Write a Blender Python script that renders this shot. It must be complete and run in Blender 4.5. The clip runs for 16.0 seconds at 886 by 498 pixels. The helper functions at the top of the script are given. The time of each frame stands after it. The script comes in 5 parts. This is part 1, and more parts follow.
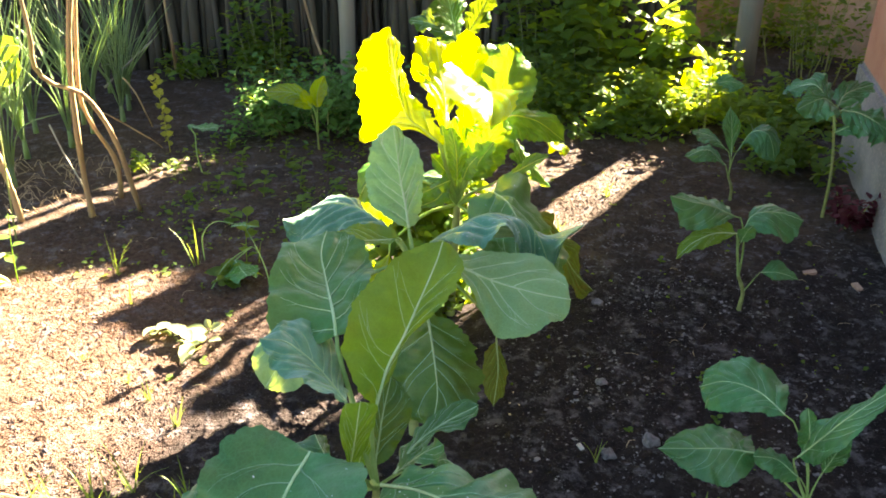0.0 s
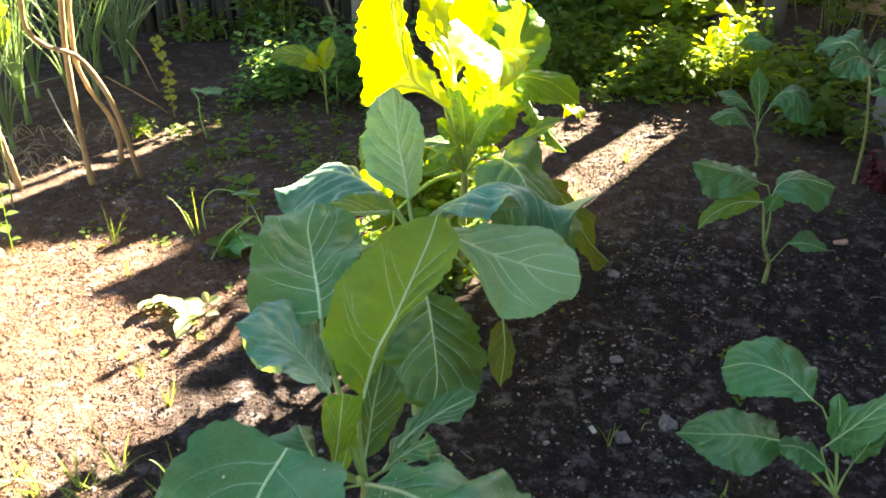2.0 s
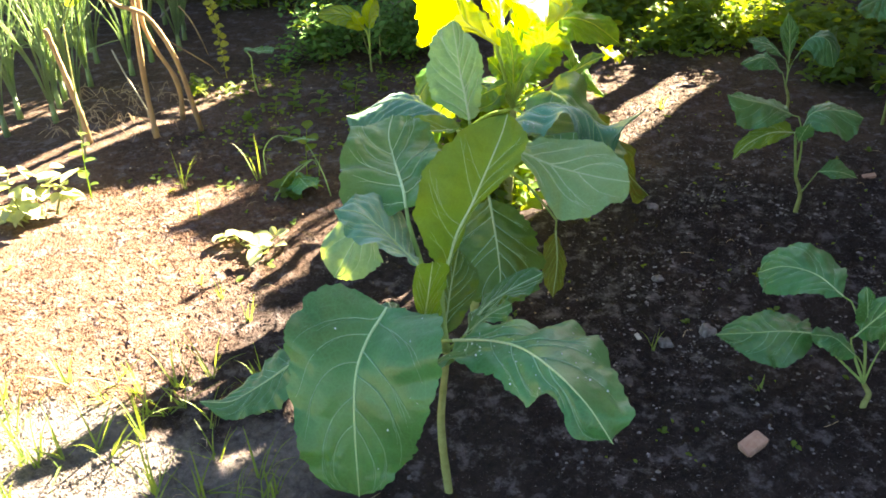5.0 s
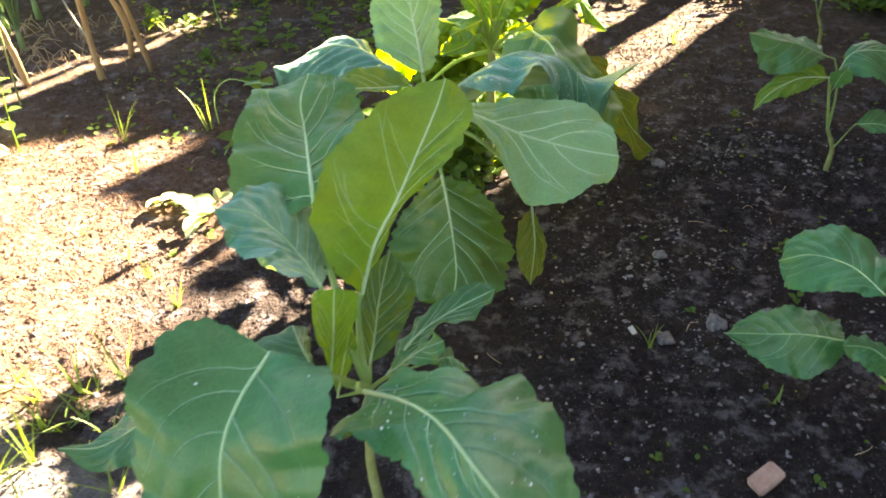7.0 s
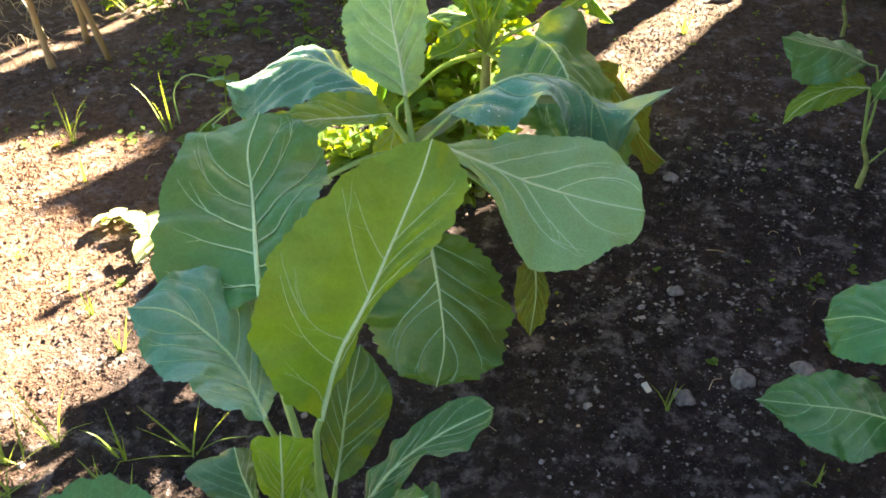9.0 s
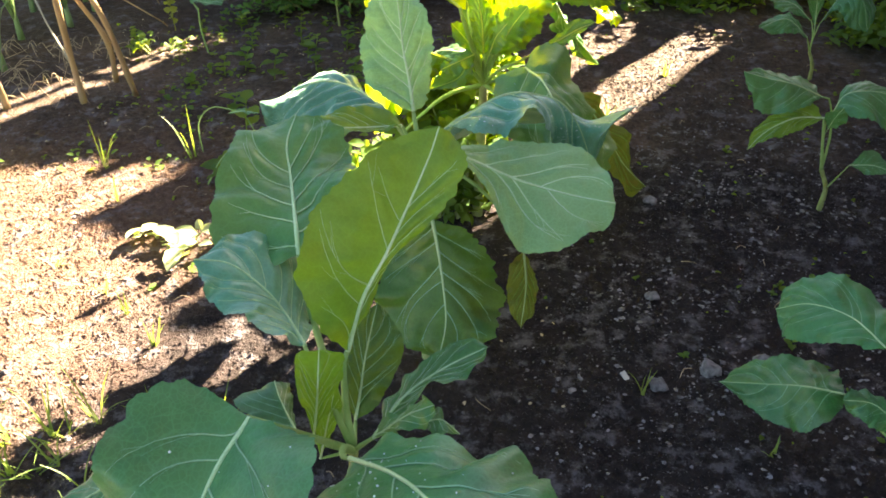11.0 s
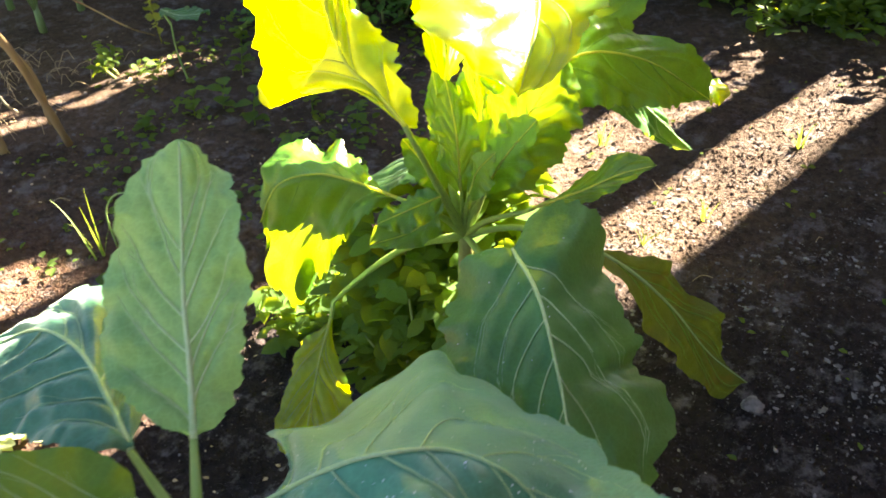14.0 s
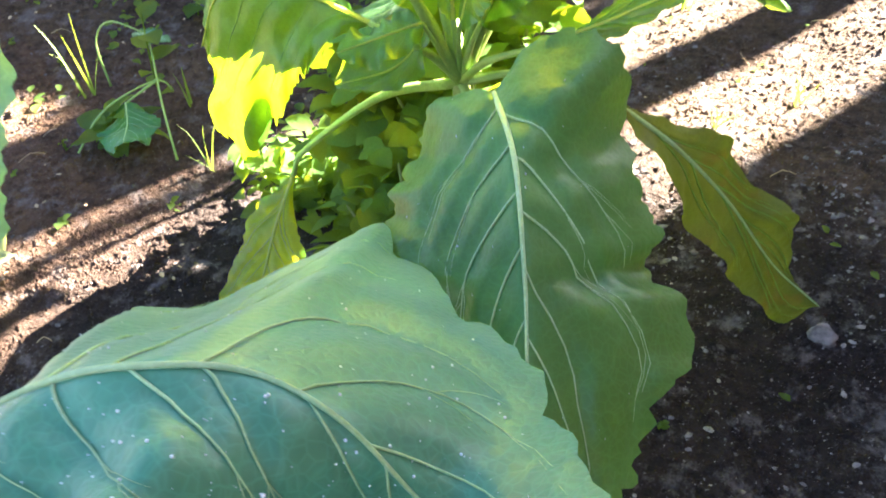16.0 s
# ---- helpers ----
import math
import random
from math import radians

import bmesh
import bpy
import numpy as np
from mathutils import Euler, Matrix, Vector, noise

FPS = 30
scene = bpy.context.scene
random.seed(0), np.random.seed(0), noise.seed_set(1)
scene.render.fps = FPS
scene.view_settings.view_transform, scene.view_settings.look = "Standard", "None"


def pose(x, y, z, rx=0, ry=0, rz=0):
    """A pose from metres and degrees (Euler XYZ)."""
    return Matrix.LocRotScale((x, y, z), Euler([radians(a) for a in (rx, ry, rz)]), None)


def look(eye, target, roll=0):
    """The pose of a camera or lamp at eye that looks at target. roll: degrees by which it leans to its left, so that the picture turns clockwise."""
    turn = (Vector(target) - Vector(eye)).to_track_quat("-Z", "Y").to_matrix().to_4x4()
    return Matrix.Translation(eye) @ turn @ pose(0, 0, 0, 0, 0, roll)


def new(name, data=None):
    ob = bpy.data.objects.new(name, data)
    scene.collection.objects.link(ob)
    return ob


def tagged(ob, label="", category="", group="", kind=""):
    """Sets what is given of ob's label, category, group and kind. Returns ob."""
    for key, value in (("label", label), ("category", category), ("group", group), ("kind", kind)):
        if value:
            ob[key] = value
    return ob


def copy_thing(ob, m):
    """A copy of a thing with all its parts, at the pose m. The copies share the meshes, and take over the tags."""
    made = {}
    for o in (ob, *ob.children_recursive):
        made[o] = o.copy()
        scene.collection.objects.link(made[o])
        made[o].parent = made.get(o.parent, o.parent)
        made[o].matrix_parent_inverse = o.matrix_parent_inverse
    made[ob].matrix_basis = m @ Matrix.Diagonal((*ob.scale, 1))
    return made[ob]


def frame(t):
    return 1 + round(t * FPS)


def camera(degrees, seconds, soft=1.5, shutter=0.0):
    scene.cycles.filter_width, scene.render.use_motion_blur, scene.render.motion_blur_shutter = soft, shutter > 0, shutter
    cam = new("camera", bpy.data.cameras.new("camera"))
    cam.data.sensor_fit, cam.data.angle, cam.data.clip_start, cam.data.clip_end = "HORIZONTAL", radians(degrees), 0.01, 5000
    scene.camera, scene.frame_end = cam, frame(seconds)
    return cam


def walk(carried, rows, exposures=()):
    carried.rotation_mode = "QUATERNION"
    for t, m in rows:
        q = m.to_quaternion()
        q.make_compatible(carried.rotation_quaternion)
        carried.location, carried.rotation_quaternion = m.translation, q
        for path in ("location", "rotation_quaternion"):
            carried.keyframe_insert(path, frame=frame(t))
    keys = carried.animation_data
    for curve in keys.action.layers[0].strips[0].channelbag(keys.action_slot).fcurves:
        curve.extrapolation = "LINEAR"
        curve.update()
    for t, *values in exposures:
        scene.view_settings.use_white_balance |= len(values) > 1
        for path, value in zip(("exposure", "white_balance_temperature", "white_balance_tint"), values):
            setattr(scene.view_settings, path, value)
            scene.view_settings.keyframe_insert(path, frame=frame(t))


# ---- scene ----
cam = camera(55.0, 16.0, soft=1.75, shutter=0.5)
METRES, EYE, TILT, LEAN, TURN = 2.8, 1.273, -26.4, -0.4, 0.0
ROWS = [
    (0.0, 0.0, 0.0, 0.0, 0.0, 0.0, 0.0),
    (0.5, 0.0119, 0.0325, 0.0114, 1.04, -1.52, 0.01),
    (1.0, 0.0239, 0.0589, 0.0198, 1.85, -2.73, 0.14),
    (1.5, 0.0227, 0.0612, 0.0166, 1.79, -3.1, 0.11),
    (2.0, 0.0139, 0.0429, 0.0055, 1.49, -2.43, 0.04),
    (2.5, 0.0023, 0.0144, -0.0141, 0.7, -1.95, 0.37),
    (3.0, -0.0078, -0.0054, -0.0282, 0.06, -1.29, 0.43),
    (3.5, -0.0125, -0.0179, -0.034, 0.0, -2.42, 0.22),
    (4.0, -0.0122, -0.0264, -0.0388, 1.8, -2.82, -0.05),
    (6.5, 0.0036, 0.0452, -0.0301, 3.48, -6.97, 1.41),
    (7.0, 0.0259, 0.1044, -0.0121, 4.29, -8.71, 1.08),
    (7.5, 0.0356, 0.1414, -0.0004, 5.4, -10.32, 0.93),
    (8.0, 0.0259, 0.1747, 0.0115, 4.79, -10.45, 0.82),
    (8.5, 0.0201, 0.2046, 0.0246, 3.67, -11.48, 0.71),
    (11.0, 0.0219, 0.1227, 0.0001, 3.37, -7.43, 0.18),
    (11.5, 0.0276, 0.1716, 0.0045, 4.29, -8.85, 0.6),
    (12.0, 0.0212, 0.2378, 0.0228, 3.55, -11.53, 0.19),
    (12.5, 0.0259, 0.2726, 0.0308, 4.32, -12.87, -0.75),
    (13.0, 0.0393, 0.3211, 0.0473, 6.0, -11.39, -1.41),
    (13.5, 0.0607, 0.3862, 0.0817, 9.72, -9.21, -1.84),
    (14.0, 0.0809, 0.4309, 0.1103, 11.63, -10.67, -1.87),
    (14.5, 0.086, 0.4568, 0.119, 12.77, -12.66, -2.76),
    (15.0, 0.086, 0.4909, 0.1183, 13.46, -14.0, -3.31),
    (15.5, 0.0967, 0.5056, 0.0945, 16.3, -16.27, -4.66),
    (16.0, 0.1034, 0.5231, 0.0826, 18.66, -18.52, -5.12),
]
EXPOSURES = [(0.0, 0.0, 7250), (4.2, 0.0, 7250), (6.3, 0.15, 7500), (7.0, 0.3, 7650), (8.0, 0.28, 7650), (8.7, 0.12, 7500), (11.0, 0.08, 7200), (12.0, 0.3, 7000), (12.5, 0.36, 7000), (13.0, 0.7, 7000), (13.5, 0.75, 7000), (14.0, -0.25, 7050), (15.0, -0.48, 7100), (15.5, 0.05, 6800), (16.0, 0.56, 6300)]
walk(cam, [(t, pose(0, 0, EYE, TILT, LEAN, TURN) @ pose(METRES * x, METRES * y, METRES * z, 90 + pitch, roll, yaw)) for t, x, y, z, yaw, pitch, roll in ROWS],
     [(t, 4.72 + e, kelvin, 12) for t, e, kelvin in EXPOSURES])

# ---- world, sun, exposure ----
SUN_AZ, SUN_EL = 35.0, 30.0
world = bpy.data.worlds.new("sky")
scene.world = world
world.use_nodes = True
wn = world.node_tree.nodes
sky = wn.new("ShaderNodeTexSky")
sky.sky_type = "NISHITA"
sky.sun_disc = False
sky.sun_elevation, sky.sun_rotation = radians(SUN_EL), radians(SUN_AZ)
world.node_tree.links.new(sky.outputs[0], wn["Background"].inputs[0])
wn["Background"].inputs[1].default_value = 0.0165
TO_SUN = Vector((math.sin(radians(SUN_AZ)) * math.cos(radians(SUN_EL)), math.cos(radians(SUN_AZ)) * math.cos(radians(SUN_EL)), math.sin(radians(SUN_EL))))
sun = new("sun", bpy.data.lights.new("sun", "SUN"))
sun.data.energy, sun.data.angle, sun.data.color = 5.0, radians(0.55), (1.0, 0.85, 0.65)
sun.matrix_world = look(tuple(TO_SUN * 20), (0, 0, 0))


# ---- materials ----
def material(name):
    m = bpy.data.materials.new(name)
    m.use_nodes = True
    m.node_tree.nodes.clear()
    return m, m.node_tree.nodes, m.node_tree.links


def add(nodes, kind, **values):
    n = nodes.new(kind)
    for k, v in values.items():
        n.inputs[k].default_value = v
    return n


def ramp(nodes, links, fac, stops):
    r = nodes.new("ShaderNodeValToRGB")
    while len(r.color_ramp.elements) < len(stops):
        r.color_ramp.elements.new(0.5)
    for e, (p, c) in zip(r.color_ramp.elements, stops):
        e.position, e.color = p, (*c, 1)
    links.new(fac, r.inputs[0])
    return r.outputs[0]


def mixed(nodes, links, fac, a, b, blend="MIX"):
    n = nodes.new("ShaderNodeMix")
    n.data_type, n.blend_type = "RGBA", blend
    for socket, v in ((0, fac), (6, a), (7, b)):
        if isinstance(v, (int, float)):
            n.inputs[socket].default_value = v
        elif isinstance(v, tuple):
            n.inputs[socket].default_value = (*v, 1)
        else:
            links.new(v, n.inputs[socket])
    return n.outputs[2]


def leaf_material(name, dark, light, through_col, translucency=0.4, rough=0.5, cell=150.0, bump=0.25, spots=0.0, wax=0.0, gloss=0.5):
    """A leaf: two greens in broad patches, a fine net of small veins, and light that shines through."""
    m, n, l = material(name)
    co = n.new("ShaderNodeTexCoord").outputs["Object"]
    rnd = n.new("ShaderNodeObjectInfo").outputs["Random"]
    broad = add(n, "ShaderNodeTexNoise", Scale=9.0, Detail=4.0)
    l.new(co, broad.inputs["Vector"])
    col = ramp(n, l, broad.outputs["Fac"], [(0.32, dark), (0.7, light)])
    net = add(n, "ShaderNodeTexVoronoi", Scale=cell)
    net.feature = "DISTANCE_TO_EDGE"
    l.new(co, net.inputs["Vector"])
    netfac = ramp(n, l, net.outputs["Distance"], [(0.0, (1, 1, 1)), (0.12, (0, 0, 0))])
    netsoft = n.new("ShaderNodeMath")
    netsoft.operation = "MULTIPLY"
    netsoft.inputs[1].default_value = 0.13
    l.new(netfac, netsoft.inputs[0])
    col = mixed(n, l, netsoft.outputs[0], col, tuple(min(1, c * 1.9 + 0.02) for c in light))
    coarse = add(n, "ShaderNodeTexVoronoi", Scale=cell * 0.32)
    coarse.feature = "DISTANCE_TO_EDGE"
    warp = add(n, "ShaderNodeTexNoise", Scale=30.0, Detail=2.0)
    l.new(co, warp.inputs["Vector"])
    bent = n.new("ShaderNodeVectorMath")
    bent.operation = "MULTIPLY_ADD"
    bent.inputs[1].default_value = (0.02, 0.02, 0.02)
    l.new(warp.outputs["Color"], bent.inputs[0])
    l.new(co, bent.inputs[2])
    l.new(bent.outputs[0], coarse.inputs["Vector"])
    lines = ramp(n, l, coarse.outputs["Distance"], [(0.0, (0.13, 0.13, 0.13)), (0.05, (0, 0, 0))])
    col = mixed(n, l, lines, col, tuple(min(1, c * 1.9 + 0.03) for c in light))
    hue = add(n, "ShaderNodeHueSaturation", Saturation=1.0, Fac=1.0)
    mr = n.new("ShaderNodeMapRange")
    l.new(rnd, mr.inputs[0])
    mr.inputs[3].default_value, mr.inputs[4].default_value = 0.85, 1.15
    l.new(mr.outputs[0], hue.inputs["Value"])
    l.new(col, hue.inputs["Color"])
    col = hue.outputs[0]
    att = n.new("ShaderNodeAttribute")
    att.attribute_name = "halo"
    pale = n.new("ShaderNodeMath")
    pale.operation = "MULTIPLY"
    pale.inputs[1].default_value = 0.28
    l.new(att.outputs["Fac"], pale.inputs[0])
    col = mixed(n, l, pale.outputs[0], col, tuple(min(1, c * 1.7 + 0.09) for c in light))
    if spots:
        sp = add(n, "ShaderNodeTexNoise", Scale=26.0, Detail=3.0)
        l.new(co, sp.inputs["Vector"])
        sf = ramp(n, l, sp.outputs["Fac"], [(0.60, (0, 0, 0)), (0.70, (spots, spots, spots))])
        col = mixed(n, l, sf, col, (0.20, 0.12, 0.03))
    p = add(n, "ShaderNodeBsdfPrincipled", Roughness=rough)
    p.inputs["Specular IOR Level"].default_value = gloss
    p.inputs["Sheen Weight"].default_value = wax
    p.inputs["Sheen Roughness"].default_value = 0.45
    p.inputs["Sheen Tint"].default_value = (0.80, 0.95, 1.0, 1)
    l.new(col, p.inputs["Base Color"])
    tr = n.new("ShaderNodeBsdfTranslucent")
    tcol = mixed(n, l, netsoft.outputs[0], through_col, tuple(min(1, c * 1.35) for c in through_col))
    l.new(tcol, tr.inputs["Color"])
    b1 = add(n, "ShaderNodeTexNoise", Scale=60.0, Detail=3.0)
    l.new(co, b1.inputs["Vector"])
    hsum = n.new("ShaderNodeMath")
    hsum.operation = "ADD"
    l.new(b1.outputs["Fac"], hsum.inputs[0])
    l.new(net.outputs["Distance"], hsum.inputs[1])
    bp = add(n, "ShaderNodeBump", Strength=bump, Distance=0.002)
    l.new(hsum.outputs[0], bp.inputs["Height"])
    l.new(bp.outputs[0], p.inputs["Normal"])
    mx = add(n, "ShaderNodeMixShader", Fac=translucency)
    l.new(p.outputs[0], mx.inputs[1])
    l.new(tr.outputs[0], mx.inputs[2])
    out = n.new("ShaderNodeOutputMaterial")
    l.new(mx.outputs[0], out.inputs[0])
    return m


def rough_material(name, stops, scale=12.0, detail=6.0, rough=0.9, bump=0.5, bump_scale=None, fine=None, distance=0.01, vary=0.0, stretch=None):
    """A matt surface: a ramp over noise, a second finer noise over it, and relief."""
    m, n, l = material(name)
    co = n.new("ShaderNodeTexCoord").outputs["Object"]
    if stretch:
        mp = n.new("ShaderNodeMapping")
        mp.inputs["Scale"].default_value = stretch
        l.new(co, mp.inputs["Vector"])
        co = mp.outputs[0]
    a = add(n, "ShaderNodeTexNoise", Scale=scale, Detail=detail, Roughness=0.6)
    l.new(co, a.inputs["Vector"])
    col = ramp(n, l, a.outputs["Fac"], stops)
    b = add(n, "ShaderNodeTexNoise", Scale=bump_scale or scale * 6, Detail=5.0)
    l.new(co, b.inputs["Vector"])
    if fine:
        f = ramp(n, l, b.outputs["Fac"], [(0.52, (0, 0, 0)), (0.68, (1, 1, 1))])
        col = mixed(n, l, f, col, fine)
    if vary:
        rnd = n.new("ShaderNodeObjectInfo").outputs["Random"]
        geo = n.new("ShaderNodeNewGeometry").outputs["Random Per Island"]
        s = n.new("ShaderNodeMath")
        s.operation = "ADD"
        l.new(rnd, s.inputs[0])
        l.new(geo, s.inputs[1])
        mr = n.new("ShaderNodeMapRange")
        l.new(s.outputs[0], mr.inputs[0])
        mr.inputs[2].default_value = 2.0
        mr.inputs[3].default_value, mr.inputs[4].default_value = 1 - vary, 1 + vary
        hue = add(n, "ShaderNodeHueSaturation", Saturation=1.0, Fac=1.0)
        l.new(mr.outputs[0], hue.inputs["Value"])
        l.new(col, hue.inputs["Color"])
        col = hue.outputs[0]
    p = add(n, "ShaderNodeBsdfPrincipled", Roughness=rough)
    p.inputs["Specular IOR Level"].default_value = 0.25
    l.new(col, p.inputs["Base Color"])
    bp = add(n, "ShaderNodeBump", Strength=bump, Distance=distance)
    l.new(b.outputs["Fac"], bp.inputs["Height"])
    l.new(bp.outputs[0], p.inputs["Normal"])
    out = n.new("ShaderNodeOutputMaterial")
    l.new(p.outputs[0], out.inputs[0])
    return m


leaf_blue = leaf_material("kale_leaf", (0.017, 0.112, 0.028), (0.042, 0.200, 0.060), (0.30, 0.42, 0.012), 0.15, rough=0.40, wax=0.12, gloss=0.6)
leaf_teal = leaf_material("kale_leaf_waxy", (0.030, 0.165, 0.086), (0.066, 0.275, 0.160), (0.30, 0.42, 0.016), 0.11, rough=0.40, wax=0.50, gloss=0.6)
leaf_green = leaf_material("kale_leaf_green", (0.022, 0.124, 0.024), (0.050, 0.215, 0.054), (0.28, 0.40, 0.010), 0.26, rough=0.38, wax=0.14, gloss=0.6)
# Darker copy of kale_leaf_green for leaves in shade: shade put into colour.
leaf_dark = leaf_material("kale_leaf_dark", (0.022, 0.090, 0.010), (0.046, 0.155, 0.022), (0.22, 0.30, 0.006), 0.28, rough=0.42, wax=0.06)
# Brighter, more translucent copy of the green: sunlit glow put into the colour.
leaf_lit = leaf_material("kale_leaf_lit", (0.060, 0.195, 0.014), (0.120, 0.310, 0.034), (0.92, 0.92, 0.004), 0.68, rough=0.27, gloss=1.0)
# Dimmer copy of that for leaves under others: shade put into the colour.
leaf_shaded = leaf_material("kale_leaf_shaded", (0.045, 0.160, 0.012), (0.090, 0.260, 0.028), (0.26, 0.36, 0.005), 0.42, rough=0.33, gloss=0.7)
leaf_under = leaf_material("kale_leaf_underside", (0.17, 0.36, 0.130), (0.25, 0.47, 0.200), (0.34, 0.48, 0.05), 0.28, wax=0.18)
leaf_pale = leaf_material("kale_leaf_pale", (0.082, 0.225, 0.022), (0.128, 0.305, 0.044), (0.30, 0.43, 0.014), 0.42)
leaf_wilted_lit = leaf_material("wilted_lit_leaf", (0.24, 0.30, 0.150), (0.38, 0.44, 0.250), (0.45, 0.50, 0.12), 0.35, rough=0.7, gloss=0.2)
leaf_old = leaf_material("kale_leaf_old", (0.065, 0.100, 0.018), (0.110, 0.145, 0.028), (0.22, 0.25, 0.015), 0.38, spots=0.8)
vein_pale = leaf_material("vein", (0.30, 0.47, 0.20), (0.42, 0.60, 0.31), (0.40, 0.48, 0.08), 0.06, wax=0.3, bump=0.15)
vein_dim = leaf_material("side_vein", (0.19, 0.39, 0.20), (0.28, 0.49, 0.28), (0.32, 0.40, 0.05), 0.08, wax=0.2, bump=0.1)
vein_mid = leaf_material("underside_vein", (0.42, 0.60, 0.28), (0.54, 0.70, 0.40), (0.50, 0.60, 0.15), 0.06, wax=0.3, bump=0.1)
vein_faint = leaf_material("faint_vein", (0.11, 0.26, 0.035), (0.17, 0.35, 0.065), (0.34, 0.42, 0.02), 0.10, bump=0.1)
stem_pale = leaf_material("pale_stalk", (0.22, 0.36, 0.07), (0.32, 0.47, 0.12), (0.50, 0.55, 0.04), 0.10, bump=0.15)
vein_bright = leaf_material("bright_vein", (0.40, 0.52, 0.14), (0.52, 0.62, 0.22), (0.70, 0.72, 0.10), 0.60, bump=0.1)
stem_green = rough_material("kale_stem", [(0.3, (0.20, 0.34, 0.09)), (0.7, (0.33, 0.48, 0.17))], 30, rough=0.55, bump=0.3, distance=0.002)
stem_woody = rough_material("kale_stem_base", [(0.3, (0.20, 0.23, 0.07)), (0.7, (0.33, 0.38, 0.15))], 40, rough=0.8, bump=0.5, distance=0.003)
small_leaf = leaf_material("weed_leaf", (0.05, 0.11, 0.03), (0.10, 0.19, 0.05), (0.40, 0.52, 0.02), 0.50, cell=200, gloss=0.15, rough=0.65)
bush_leaf = leaf_material("bush_leaf", (0.055, 0.125, 0.036), (0.110, 0.210, 0.058), (0.40, 0.50, 0.015), 0.50, cell=200, gloss=0.12, rough=0.65)
clover_leaf = leaf_material("low_weed_leaf", (0.065, 0.175, 0.038), (0.118, 0.260, 0.066), (0.20, 0.30, 0.02), 0.25, cell=200, gloss=0.2, rough=0.6)
yellow_leaf = leaf_material("yellow_leaf", (0.20, 0.24, 0.03), (0.32, 0.33, 0.05), (0.6, 0.6, 0.05), 0.45, cell=200)
grass_leaf = leaf_material("grass_blade", (0.09, 0.17, 0.03), (0.16, 0.25, 0.06), (0.32, 0.42, 0.04), 0.45, cell=300)
onion_leaf = leaf_material("onion_leaf", (0.12, 0.21, 0.09), (0.23, 0.33, 0.17), (0.42, 0.54, 0.10), 0.30, cell=300, rough=0.4)
red_leaf = leaf_material("red_leaf", (0.06, 0.012, 0.018), (0.11, 0.02, 0.03), (0.3, 0.03, 0.05), 0.35, cell=200)
bark = rough_material("stake_bark", [(0.3, (0.20, 0.135, 0.07)), (0.7, (0.46, 0.33, 0.175))], 14, rough=0.8, bump=0.7, bump_scale=90, distance=0.004, stretch=(1, 1, 0.2))
grey_wood = rough_material("fence_pole_wood", [(0.3, (0.040, 0.038, 0.029)), (0.7, (0.125, 0.112, 0.085))], 9, rough=0.9, bump=0.8, bump_scale=70, distance=0.006, vary=0.35, stretch=(1, 1, 0.12))
white_wood = rough_material("weathered_post_wood", [(0.3, (0.35, 0.34, 0.31)), (0.7, (0.52, 0.50, 0.46))], 8, rough=0.85, bump=0.5, bump_scale=60, distance=0.004, stretch=(1, 1, 0.15))
fence_post_wood = rough_material("old_post_wood", [(0.3, (0.22, 0.21, 0.16)), (0.7, (0.38, 0.36, 0.28))], 8, rough=0.9, bump=0.6, bump_scale=60, distance=0.004, stretch=(1, 1, 0.15))
straw = rough_material("dry_straw", [(0.3, (0.30, 0.22, 0.13)), (0.7, (0.55, 0.43, 0.28))], 20, rough=0.8, bump=0.3, vary=0.3)
ash_stone = rough_material("ash_stone", [(0.3, (0.060, 0.055, 0.058)), (0.7, (0.25, 0.23, 0.235))], 60, rough=0.95, bump=0.6, bump_scale=300, distance=0.003, vary=0.5)
brick_mat = rough_material("brick_piece", [(0.3, (0.34, 0.20, 0.15)), (0.7, (0.48, 0.33, 0.26))], 60, rough=0.9, bump=0.5, bump_scale=260, distance=0.002)
# Drops are opaque white: their sparkle is put into the colour.
drop_mat, dn, dl = material("water_drop")
drop = add(dn, "ShaderNodeBsdfPrincipled", Roughness=0.08)
drop.inputs["Base Color"].default_value = (0.80, 0.86, 0.88, 1)
drop.inputs["Specular IOR Level"].default_value = 1.0
dl.new(drop.outputs[0], dn.new("ShaderNodeOutputMaterial").inputs[0])


